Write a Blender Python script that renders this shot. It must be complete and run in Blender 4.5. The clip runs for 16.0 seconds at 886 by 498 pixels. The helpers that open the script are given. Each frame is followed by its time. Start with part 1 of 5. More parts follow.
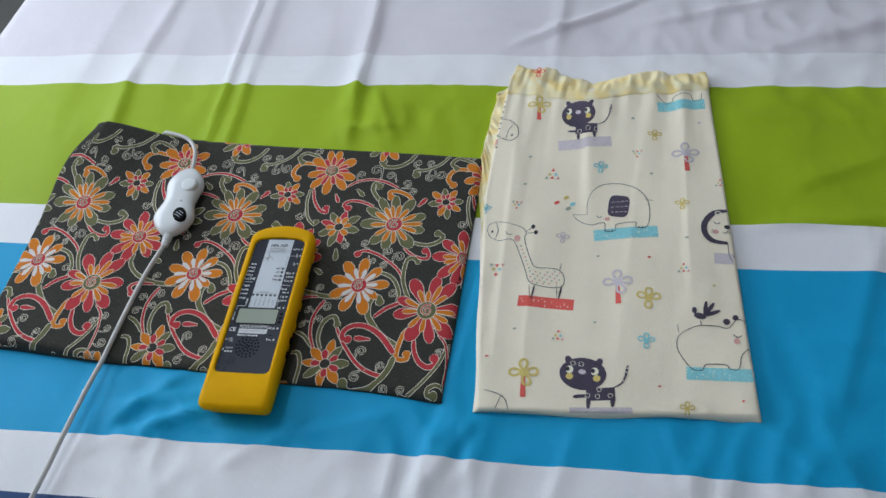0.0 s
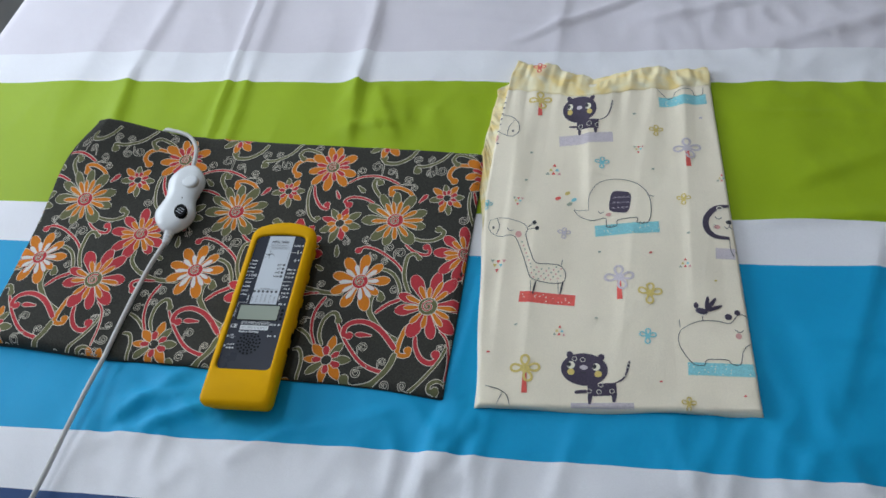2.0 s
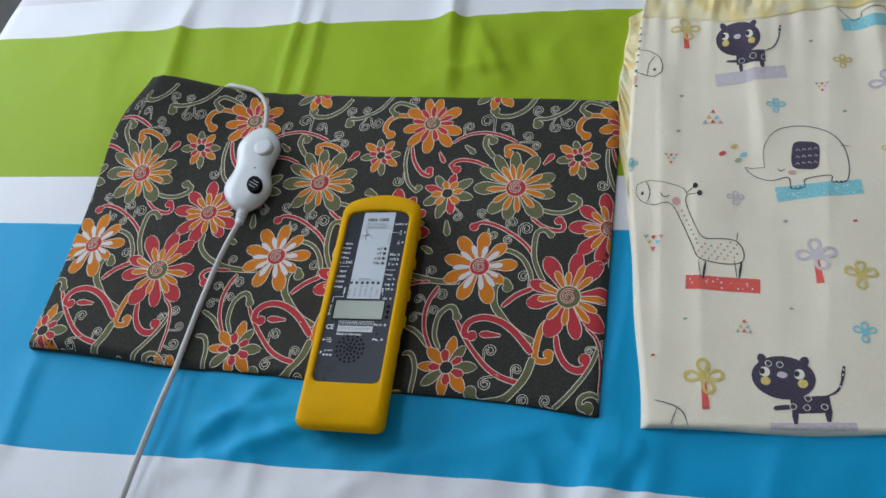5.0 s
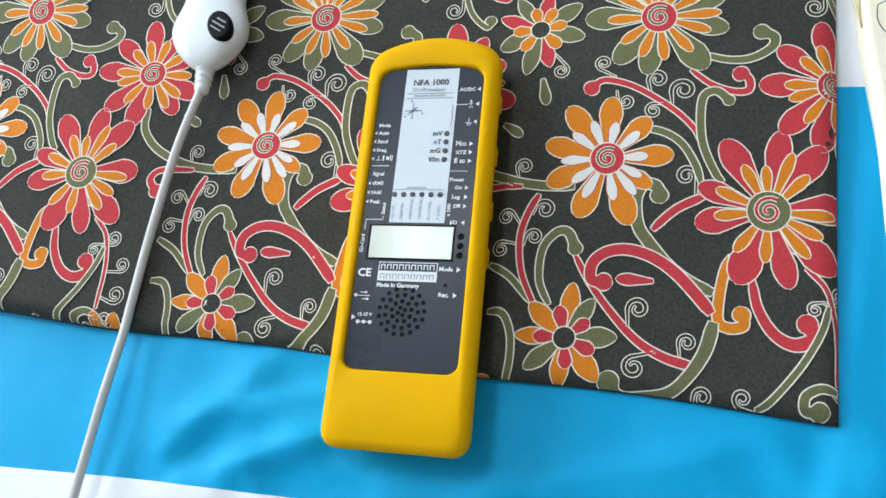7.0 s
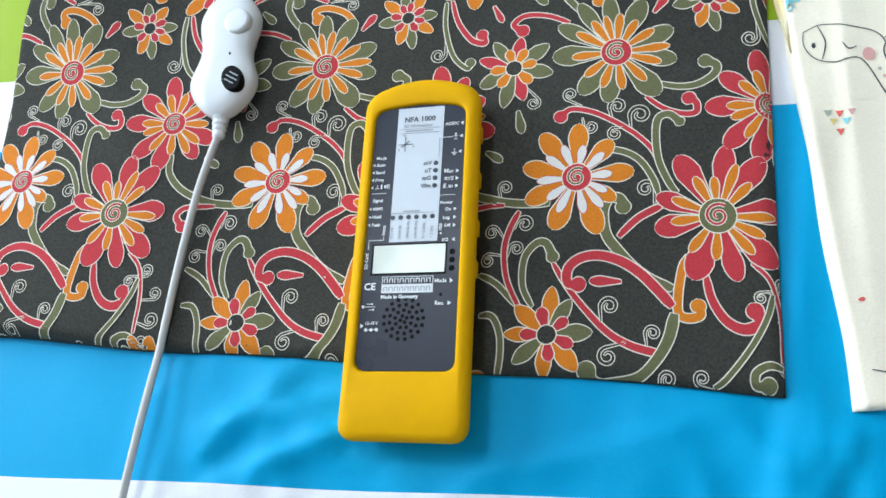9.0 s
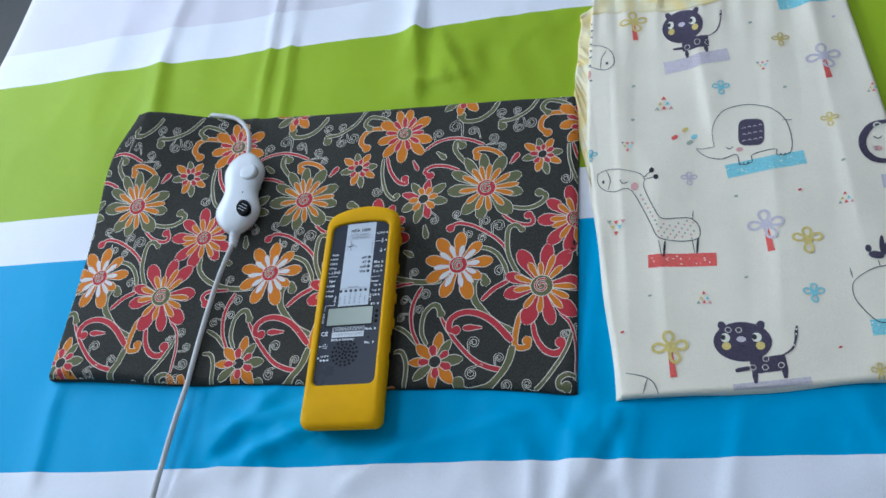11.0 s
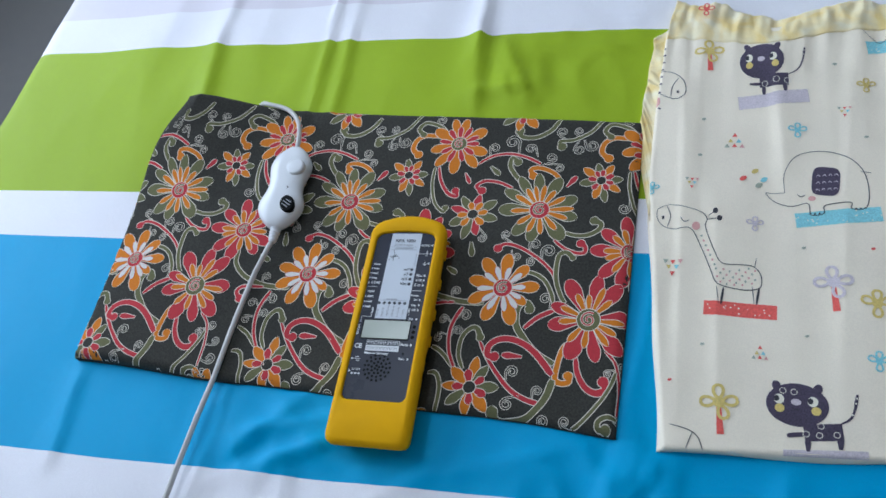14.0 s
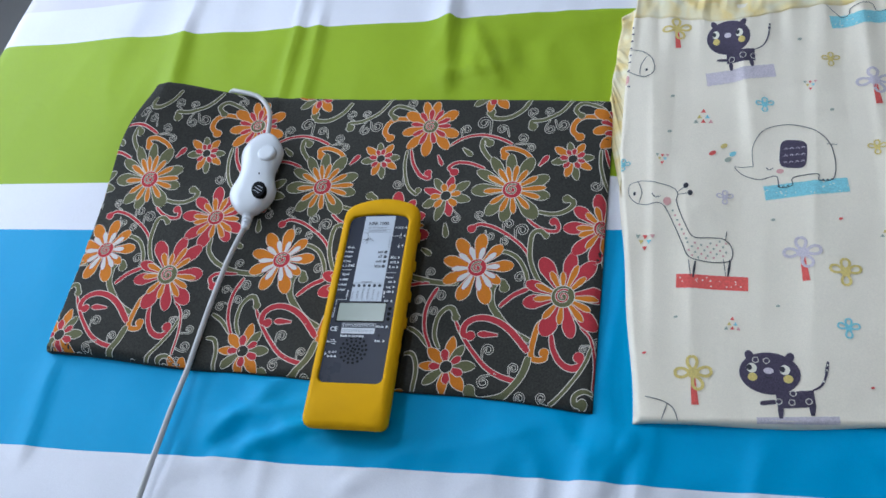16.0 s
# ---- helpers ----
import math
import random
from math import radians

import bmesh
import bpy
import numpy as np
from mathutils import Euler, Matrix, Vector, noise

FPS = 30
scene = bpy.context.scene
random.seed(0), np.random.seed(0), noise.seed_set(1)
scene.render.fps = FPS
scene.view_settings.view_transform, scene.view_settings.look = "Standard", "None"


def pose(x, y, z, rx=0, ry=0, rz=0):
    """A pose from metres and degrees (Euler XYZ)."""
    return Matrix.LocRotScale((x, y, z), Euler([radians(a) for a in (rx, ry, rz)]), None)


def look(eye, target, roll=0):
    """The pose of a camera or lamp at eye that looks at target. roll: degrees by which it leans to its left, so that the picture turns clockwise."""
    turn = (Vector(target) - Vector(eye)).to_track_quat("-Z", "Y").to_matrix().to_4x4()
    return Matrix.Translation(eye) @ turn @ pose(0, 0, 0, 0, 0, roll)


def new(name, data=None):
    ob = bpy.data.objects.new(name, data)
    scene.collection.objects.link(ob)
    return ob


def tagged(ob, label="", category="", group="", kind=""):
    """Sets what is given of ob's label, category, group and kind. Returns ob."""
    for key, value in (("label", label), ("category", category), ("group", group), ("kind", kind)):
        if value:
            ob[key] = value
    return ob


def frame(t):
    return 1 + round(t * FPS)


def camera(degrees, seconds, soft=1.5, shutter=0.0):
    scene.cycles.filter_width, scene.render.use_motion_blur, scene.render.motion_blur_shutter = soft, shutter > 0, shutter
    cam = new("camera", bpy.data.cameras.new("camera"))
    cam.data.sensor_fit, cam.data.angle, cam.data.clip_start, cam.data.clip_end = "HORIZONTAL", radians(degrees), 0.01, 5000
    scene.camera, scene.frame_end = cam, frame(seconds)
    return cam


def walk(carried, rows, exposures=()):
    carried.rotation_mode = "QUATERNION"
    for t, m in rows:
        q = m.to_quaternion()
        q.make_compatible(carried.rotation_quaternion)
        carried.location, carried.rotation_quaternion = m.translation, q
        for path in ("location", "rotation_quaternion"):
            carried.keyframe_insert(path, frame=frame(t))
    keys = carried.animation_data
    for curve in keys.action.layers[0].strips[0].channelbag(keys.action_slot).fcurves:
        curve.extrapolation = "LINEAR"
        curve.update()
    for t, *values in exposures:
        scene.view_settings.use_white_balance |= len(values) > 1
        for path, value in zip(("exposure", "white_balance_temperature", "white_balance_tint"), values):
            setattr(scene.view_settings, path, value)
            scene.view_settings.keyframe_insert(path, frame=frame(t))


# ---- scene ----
import itertools

cam = camera(57.7, 16.0, 1.6)
PATH = [
    (0, (0.458, -0.423, 1.285), (0.012, 0.701, -0.308), -14.2),
    (0.5, (0.456, -0.423, 1.282), (0.021, 0.705, -0.311), -13.8),
    (1, (0.456, -0.422, 1.282), (0.015, 0.697, -0.316), -13.8),
    (1.5, (0.458, -0.421, 1.284), (0.005, 0.694, -0.314), -14.4),
    (2, (0.459, -0.424, 1.283), (0.008, 0.695, -0.312), -14.6),
    (2.5, (0.455, -0.422, 1.283), (0.003, 0.692, -0.315), -14.9),
    (3, (0.451, -0.423, 1.281), (-0.004, 0.682, -0.323), -15.3),
    (3.5, (0.429, -0.413, 1.277), (-0.126, 0.705, -0.285), -17.5),
    (4, (0.422, -0.404, 1.262), (-0.129, 0.703, -0.309), -17.5),
    (4.5, (0.41, -0.393, 1.245), (-0.124, 0.675, -0.359), -17.9),
    (5, (0.347, -0.322, 1.185), (-0.21, 0.653, -0.471), -22.8),
    (5.2, (0.314, -0.282, 1.153), (-0.198, 0.557, -0.588), -25.3),
    (7.3, (0.219, -0.163, 0.983), (-0.315, 0.382, -0.865), -38.1),
    (7.5, (0.22, -0.162, 0.982), (-0.315, 0.386, -0.866), -38.1),
    (7.8, (0.218, -0.16, 0.983), (-0.296, 0.388, -0.87), -38.1),
    (8, (0.215, -0.164, 0.985), (-0.292, 0.42, -0.859), -36.6),
    (8.2, (0.216, -0.161, 0.984), (-0.299, 0.419, -0.86), -38.0),
    (10.3, (0.33, -0.289, 1.199), (-0.275, 0.529, -0.523), -33.7),
    (10.5, (0.347, -0.304, 1.213), (-0.28, 0.556, -0.48), -33.6),
    (11, (0.384, -0.334, 1.225), (-0.188, 0.619, -0.438), -29.4),
    (11.5, (0.401, -0.34, 1.234), (-0.096, 0.664, -0.423), -25.1),
    (12, (0.392, -0.34, 1.231), (-0.155, 0.673, -0.404), -24.8),
    (12.5, (0.351, -0.291, 1.188), (-0.237, 0.594, -0.507), -25.0),
    (13, (0.34, -0.249, 1.187), (-0.266, 0.595, -0.521), -26.5),
    (13.4, (0.35, -0.277, 1.198), (-0.227, 0.629, -0.488), -23.3),
    (13.5, (0.351, -0.277, 1.205), (-0.234, 0.615, -0.487), -24.0),
    (14, (0.36, -0.303, 1.219), (-0.276, 0.62, -0.437), -26.5),
    (14.5, (0.378, -0.317, 1.221), (-0.137, 0.643, -0.456), -21.7),
    (15, (0.394, -0.34, 1.227), (-0.126, 0.645, -0.434), -21.2),
    (15.5, (0.393, -0.348, 1.225), (-0.146, 0.632, -0.433), -22.5),
    (16, (0.363, -0.313, 1.212), (-0.218, 0.61, -0.464), -25.9),
]
EXPOSURE = [(0.0, 0.0, 6450, 12), (3.5, 0.0, 6450, 12), (5.2, -0.07, 6400, 12), (7.3, 0.88, 6450, 8), (8.2, 0.88, 6450, 8), (10.3, 0.42, 5700, 10), (10.6, 0.32, 5700, 10), (11.1, 0.12, 5700, 11),
            (12.0, 0.05, 5750, 12), (13.0, 0.1, 5900, 13), (16.0, 0.14, 5850, 14)]
walk(cam, [(t, look(eye, target, roll)) for t, eye, target, roll in PATH], EXPOSURE)

# ---- light: overcast daylight from one window, and the opal ceiling lamp ----
world = bpy.data.worlds.new("sky")
scene.world = world
world.use_nodes = True
wn = world.node_tree
sky = wn.nodes.new("ShaderNodeTexSky")
sky.sky_type, sky.sun_disc = "NISHITA", False
sky.sun_elevation, sky.sun_rotation = radians(38), radians(300)
wn.links.new(sky.outputs[0], wn.nodes["Background"].inputs[0])
wn.nodes["Background"].inputs[1].default_value = 0.1
WINDOW_POWER, LAMP_GLOW = 35.6, 15.4

day = bpy.data.lights.new("window_daylight", "AREA")
day.shape, day.size, day.size_y, day.energy = "RECTANGLE", 1.7, 1.25, WINDOW_POWER
day.color = (0.80, 0.92, 1.0)
lamp = new("window_daylight", day)
lamp.matrix_world = look((-1.74, 0.60, 1.5), (0.5, 0.32, 1.2))

# ---- materials ----
def shader(name):
    m = bpy.data.materials.new(name)
    m.use_nodes = True
    return m, m.node_tree, m.node_tree.nodes["Principled BSDF"]


def node(tree, kind, **values):
    n = tree.nodes.new("ShaderNode" + kind)
    for key, value in values.items():
        n.inputs[key.replace("_", " ")].default_value = value
    return n


def coords(tree, scale=(1, 1, 1)):
    co, mp = tree.nodes.new("ShaderNodeTexCoord"), tree.nodes.new("ShaderNodeMapping")
    mp.inputs["Scale"].default_value = scale
    tree.links.new(co.outputs["Object"], mp.inputs["Vector"])
    return mp.outputs[0]


def ramp(tree, fac, stops, constant=False):
    r = tree.nodes.new("ShaderNodeValToRGB")
    r.color_ramp.interpolation = "CONSTANT" if constant else "LINEAR"
    while len(r.color_ramp.elements) < len(stops):
        r.color_ramp.elements.new(0.5)
    for e, (p, c) in zip(r.color_ramp.elements, stops):
        e.position, e.color = p, (*c, 1)
    tree.links.new(fac, r.inputs[0])
    return r.outputs[0]


def bump(tree, bsdf, heights):
    """heights: (socket, strength, distance), chained."""
    last = None
    for sock, strength, dist in heights:
        b = node(tree, "Bump", Strength=strength, Distance=dist)
        tree.links.new(sock, b.inputs["Height"])
        if last:
            tree.links.new(last, b.inputs["Normal"])
        last = b.outputs[0]
    tree.links.new(last, bsdf.inputs["Normal"])


def mixed(tree, base, fac, low, high):
    """base colour times a grey between low and high."""
    g = ramp(tree, fac, ((0.25, (low,) * 3), (0.75, (high,) * 3)))
    mx = tree.nodes.new("ShaderNodeMix")
    mx.data_type, mx.blend_type = "RGBA", "MULTIPLY"
    mx.inputs[0].default_value = 1
    if isinstance(base, tuple):
        mx.inputs[6].default_value = (*base, 1)
    else:
        tree.links.new(base, mx.inputs[6])
    tree.links.new(g, mx.inputs[7])
    return mx.outputs[2]


def weave(tree, per_metre):
    """Height of a plain weave: two crossed thread waves."""
    v = coords(tree)
    out = []
    for axis in ("X", "Y"):
        w = node(tree, "TexWave", Scale=per_metre, Distortion=1.2, Detail=1.0)
        w.bands_direction = axis
        tree.links.new(v, w.inputs["Vector"])
        out.append(w.outputs["Fac"])
    a = tree.nodes.new("ShaderNodeMath")
    a.operation = "MULTIPLY"
    tree.links.new(out[0], a.inputs[0]), tree.links.new(out[1], a.inputs[1])
    return a.outputs[0]


def cloth(name, colour, rough=0.85, sheen=0.15, threads=260, mottle=(0.9, 1.06), speckle=(0.92, 1.05), relief=0.25, grain=900.0, second=None):
    m, t, b = shader(name)
    v = coords(t)
    if second:
        n3 = node(t, "TexNoise", Scale=38.0, Detail=3.0, Distortion=0.6)
        t.links.new(v, n3.inputs["Vector"])
        colour = ramp(t, n3.outputs[0], ((0.36, colour), (0.62, second)))
    n1, n2 = node(t, "TexNoise", Scale=14.0, Detail=3.0), node(t, "TexNoise", Scale=grain, Detail=3.0)
    for n in (n1, n2):
        t.links.new(v, n.inputs["Vector"])
    c = mixed(t, mixed(t, colour, n1.outputs[0], *mottle), n2.outputs[0], *speckle)
    t.links.new(c, b.inputs["Base Color"])
    b.inputs["Roughness"].default_value, b.inputs["Sheen Weight"].default_value = rough, sheen
    b.inputs["Specular IOR Level"].default_value = 0.25
    bump(t, b, ((n1.outputs[0], 0.25, 0.004), (weave(t, threads), relief, 0.0004)))
    return m


def plastic(name, colour, rough=0.4, grain=0.05, wear=(0.95, 1.03), spec=0.5):
    m, t, b = shader(name)
    v = coords(t)
    n1, n2 = node(t, "TexNoise", Scale=30.0, Detail=4.0), node(t, "TexNoise", Scale=1600.0, Detail=1.0)
    for n in (n1, n2):
        t.links.new(v, n.inputs["Vector"])
    t.links.new(mixed(t, colour, n1.outputs[0], *wear), b.inputs["Base Color"])
    t.links.new(ramp(t, n1.outputs[0], ((0.3, (rough * 0.85,) * 3), (0.7, (rough * 1.15,) * 3))), b.inputs["Roughness"])
    b.inputs["Specular IOR Level"].default_value = spec
    bump(t, b, ((n2.outputs[0], grain, 0.0005),))
    return m


def cotton(name, colour):
    """Smooth printed cotton with a faint sheen and fine crumpling."""
    m, t, b = shader(name)
    v = coords(t)
    n1, n2 = node(t, "TexNoise", Scale=7.0, Detail=3.0), node(t, "TexNoise", Scale=1100.0, Detail=2.0)
    n3 = node(t, "TexNoise", Scale=34.0, Detail=4.0, Distortion=0.8)
    for n in (n1, n2, n3):
        t.links.new(v, n.inputs["Vector"])
    t.links.new(mixed(t, mixed(t, colour, n1.outputs[0], 0.95, 1.03), n2.outputs[0], 0.94, 1.04), b.inputs["Base Color"])
    b.inputs["Roughness"].default_value, b.inputs["Sheen Weight"].default_value = 0.6, 0.06
    b.inputs["Specular IOR Level"].default_value = 0.2
    bump(t, b, ((n3.outputs[0], 0.16, 0.004), (weave(t, 330), 0.15, 0.0003)))
    return m


COTTON = {"white": cotton("white_cotton", (0.85, 0.845, 0.90)), "grey": cotton("grey_cotton", (0.745, 0.705, 0.775)), "blue": cotton("blue_cotton", (0.001, 0.355, 0.67)),
          "green": cotton("green_cotton", (0.325, 0.465, 0.008)), "navy": cotton("navy_cotton", (0.025, 0.07, 0.2))}
CANVAS = cloth("dark_canvas", (0.043, 0.042, 0.036), 0.92, 0.0, 800, (0.85, 1.15), (0.6, 1.4), 0.3, 640.0)
PRINT = {
    "red": cloth("red_print", (0.54, 0.045, 0.058), 0.88, 0.0, 800, (0.92, 1.06), (0.82, 1.15), 0.4),
    "orange": cloth("orange_print", (0.68, 0.21, 0.015), 0.88, 0.0, 800, (0.92, 1.06), (0.85, 1.12), 0.4),
    "olive": cloth("olive_print", (0.150, 0.150, 0.070), 0.88, 0.0, 800, (0.92, 1.06), (0.8, 1.18), 0.4),
    "cream": cloth("cream_print", (0.82, 0.76, 0.65), 0.88, 0.0, 800, (0.95, 1.04), (0.85, 1.1), 0.4),
    "white": cloth("white_print", (0.76, 0.73, 0.70), 0.88, 0.0, 800, (0.95, 1.04), (0.9, 1.05), 0.4),
    "dark": CANVAS,
}
MUSLIN = cloth("cream_muslin", (0.975, 0.878, 0.715), 0.9, 0.05, 620, (0.95, 1.03), (0.94, 1.04), 0.45)
FRILL = cloth("yellow_muslin", (0.95, 0.87, 0.63), 0.9, 0.1, 620, (0.92, 1.05), (0.94, 1.04), 0.3, 900.0, (0.94, 0.74, 0.32))
DYE = {
    "ink": cloth("ink_dye", (0.05, 0.05, 0.06), 0.9, 0.1, 620),
    "plum": cloth("plum_dye", (0.072, 0.058, 0.092), 0.9, 0.1, 620, (0.75, 1.25), (0.6, 1.5)),
    "coral": cloth("coral_dye", (0.80, 0.13, 0.11), 0.9, 0.1, 620, (0.85, 1.12), (0.75, 1.2)),
    "pink": cloth("pink_dye", (0.78, 0.42, 0.38), 0.9, 0.1, 620),
    "aqua": cloth("aqua_dye", (0.27, 0.64, 0.70), 0.9, 0.1, 620, (0.85, 1.15), (0.75, 1.22)),
    "lilac": cloth("lilac_dye", (0.66, 0.59, 0.63), 0.9, 0.1, 620, (0.85, 1.12), (0.78, 1.2)),
    "mustard": cloth("mustard_dye", (0.74, 0.58, 0.19), 0.9, 0.1, 620, (0.85, 1.12), (0.78, 1.2)),
    "pale": cloth("pale_dye", (0.90, 0.86, 0.72), 0.9, 0.1, 620),
    "sage": cloth("sage_dye", (0.42, 0.46, 0.36), 0.9, 0.1, 620),
}
YELLOW = plastic("yellow_rubber", (0.77, 0.40, 0.0), 0.6, 0.1, (0.95, 1.03), 0.08)
NAVY = plastic("navy_film", (0.030, 0.034, 0.050), 0.3, 0.01, (0.9, 1.1), 0.14)
SILVER = plastic("silver_film", (0.56, 0.60, 0.66), 0.4, 0.02)
LCD = plastic("lcd_glass", (0.25, 0.29, 0.23), 0.24, 0.0, (0.98, 1.02), 0.75)
BLACK = plastic("black_plastic", (0.003, 0.003, 0.004), 0.5, 0.05, (0.95, 1.03), 0.08)
WHITE_INK = plastic("white_ink", (0.75, 0.76, 0.78), 0.5, 0.0)
GREY_INK = plastic("grey_ink", (0.30, 0.32, 0.36), 0.5, 0.0)
DARK_INK = plastic("dark_ink", (0.03, 0.035, 0.05), 0.5, 0.0)
REMOTE = plastic("white_plastic", (0.72, 0.74, 0.77), 0.22, 0.02)
CORD = plastic("cord_vinyl", (0.56, 0.55, 0.54), 0.45, 0.05)
PLASTER = plastic("wall_plaster", (0.72, 0.71, 0.69), 0.9, 0.3, (0.94, 1.03))
CEILING = plastic("ceiling_paint", (0.82, 0.82, 0.81), 0.9, 0.3, (0.96, 1.02))
FLOORING = plastic("grey_floor", (0.135, 0.13, 0.125), 0.7, 0.3, (0.85, 1.1))
FRAME = plastic("window_paint", (0.78, 0.78, 0.77), 0.4, 0.05)
WOOD = plastic("bed_wood", (0.22, 0.14, 0.08), 0.5, 0.2, (0.75, 1.2))
TICKING = cloth("mattress_ticking", (0.7, 0.69, 0.66))
GLOW, gt, gb = shader("opal_lamp")
gb.inputs["Base Color"].default_value = (0.85, 0.85, 0.85, 1)
gb.inputs["Emission Color"].default_value = (0.90, 0.96, 1.0, 1)
gb.inputs["Emission Strength"].default_value = LAMP_GLOW
PANE, pt, pb = shader("window_glass")
pb.inputs["Transmission Weight"].default_value, pb.inputs["Roughness"].default_value = 1.0, 0.02

# ---- building helpers ----
def part(name, bm, material, parent=None, label="", smooth=True):
    """Links a bmesh as one mesh object, under a thing or a part where one is given."""
    me = bpy.data.meshes.new(name)
    bm.normal_update()
    bm.to_mesh(me)
    bm.free()
    for mat in material if isinstance(material, (list, tuple)) else (material,):
        me.materials.append(mat)
    if smooth:
        me.polygons.foreach_set("use_smooth", [True] * len(me.polygons))
    ob = new(name, me)
    if parent:
        ob.parent = parent
    return tagged(ob, label)


def thing(name, m, label, category, group="", kind=""):
    ob = new(name)
    ob.empty_display_size = 0.05
    ob.matrix_world = m
    return tagged(ob, label, category, group, kind)


def box(bm, x0, x1, y0, y1, z0, z1, bevel=0.0):
    made = bmesh.ops.create_cube(bm, size=1.0, matrix=Matrix.Translation(((x0 + x1) / 2, (y0 + y1) / 2, (z0 + z1) / 2))
                                 @ Matrix.Diagonal((x1 - x0, y1 - y0, z1 - z0, 1)))["verts"]
    if bevel:
        edges = list({e for v in made for e in v.link_edges})
        bmesh.ops.bevel(bm, geom=edges, offset=bevel, segments=2, profile=0.5, affect="EDGES")


def boxed(name, parent, material, dims, bevel=0.0, label=""):
    bm = bmesh.new()
    box(bm, *dims, bevel)
    return part(name, bm, material, parent, label, smooth=False)


def structure(name, material, dims_list, label, category):
    bm = bmesh.new()
    for d in dims_list:
        box(bm, *d)
    return tagged(part(name, bm, material, smooth=False), label, category, kind="structure")


def smoothstep(a, b, x):
    t = min(1.0, max(0.0, (x - a) / (b - a)))
    return t * t * (3 - 2 * t)


# ---- the room ----
X0, X1, Y0, Y1, TOP = -1.75, 2.5, -2.2, 2.1, 2.5
structure("floor", FLOORING, [(X0 - 0.2, X1 + 0.2, Y0 - 0.2, Y1 + 0.2, -0.1, 0.0)], "plain matt grey floor beside the bed", "floor")
structure("ceiling", CEILING, [(X0 - 0.2, X1 + 0.2, Y0 - 0.2, Y1 + 0.2, TOP, TOP + 0.1)], "plain white ceiling", "ceiling")
structure("wall_north", PLASTER, [(X0 - 0.2, X1 + 0.2, Y1, Y1 + 0.2, 0, TOP)], "plain off-white plaster wall", "wall")
structure("wall_south", PLASTER, [(X0 - 0.2, X1 + 0.2, Y0 - 0.2, Y0, 0, TOP)], "plain off-white plaster wall", "wall")
structure("wall_east", PLASTER, [(X1, X1 + 0.2, Y0, Y1, 0, TOP)], "plain off-white plaster wall", "wall")
WY0, WY1, WZ0, WZ1 = -0.25, 1.45, 0.87, 2.12
structure("wall_west", PLASTER, [(X0 - 0.2, X0, Y0, WY0, 0, TOP), (X0 - 0.2, X0, WY1, Y1, 0, TOP),
                                 (X0 - 0.2, X0, WY0, WY1, 0, WZ0), (X0 - 0.2, X0, WY0, WY1, WZ1, TOP)],
          "plain off-white plaster wall with a window", "wall")
window = thing("window_1", pose(X0 - 0.12, 0, 0), "white painted two-part window", "window", kind="structure")
for name, y0, y1, z0, z1 in (("window_frame", WY0, WY1, WZ0, WZ0 + 0.06), ("window_frame", WY0, WY1, WZ1 - 0.06, WZ1),
                             ("window_frame", WY0, WY0 + 0.06, WZ0 + 0.06, WZ1 - 0.06), ("window_frame", WY1 - 0.06, WY1, WZ0 + 0.06, WZ1 - 0.06),
                             ("window_frame", 0.56, 0.64, WZ0 + 0.06, WZ1 - 0.06)):
    boxed(name, window, FRAME, (-0.03, 0.03, y0, y1, z0, z1), 0.004)
for y0, y1 in ((WY0 + 0.05, 0.565), (0.635, WY1 - 0.05)):
    pane = boxed("pane", window, PANE, (-0.003, 0.003, y0, y1, WZ0 + 0.05, WZ1 - 0.05))
    pane.visible_shadow = False

# ---- ceiling lamp: an opal dish under the ceiling ----
ceiling_lamp = thing("ceiling_lamp", pose(-0.45, 0.58, TOP), "round opal glass ceiling lamp, switched on", "lamp")
bm = bmesh.new()
bmesh.ops.create_cone(bm, cap_ends=True, segments=48, radius1=0.14, radius2=0.14, depth=0.03, matrix=Matrix.Translation((0, 0, -0.015)))
part("base", bm, FRAME, ceiling_lamp, smooth=False)
bm = bmesh.new()
bmesh.ops.create_uvsphere(bm, u_segments=48, v_segments=24, radius=1.0, matrix=Matrix.Translation((0, 0, -0.031)) @ Matrix.Diagonal((0.2, 0.2, 0.06, 1)))
bmesh.ops.bisect_plane(bm, geom=bm.verts[:] + bm.edges[:] + bm.faces[:], plane_co=(0, 0, -0.031), plane_no=(0, 0, 1), clear_outer=True)
part("shade", bm, GLOW, ceiling_lamp)

# ---- bed and duvet ----
BED = 0.6
BX0, BX1, BY0, BY1 = -0.516, 1.0, -1.0, 1.0


def crease(x, y, xa, ya, xb, yb, height, width, bow=0.0):
    """A soft fold of the cloth along a line, dying out at its ends; steeper on its right."""
    dx, dy = xb - xa, yb - ya
    ln = math.hypot(dx, dy)
    s = ((x - xa) * dx + (y - ya) * dy) / (ln * ln)
    if s <= -0.15 or s >= 1.15:
        return 0.0
    d = ((x - xa) * dy - (y - ya) * dx) / ln - bow * math.sin(math.pi * s)
    if abs(d) > 6 * width:
        return 0.0
    w = width * (0.55 if d > 0 else 1.6)
    return height * math.exp(-(abs(d) / w) ** 1.5) * smoothstep(-0.15, 0.2, s) * (1 - smoothstep(0.8, 1.15, s))


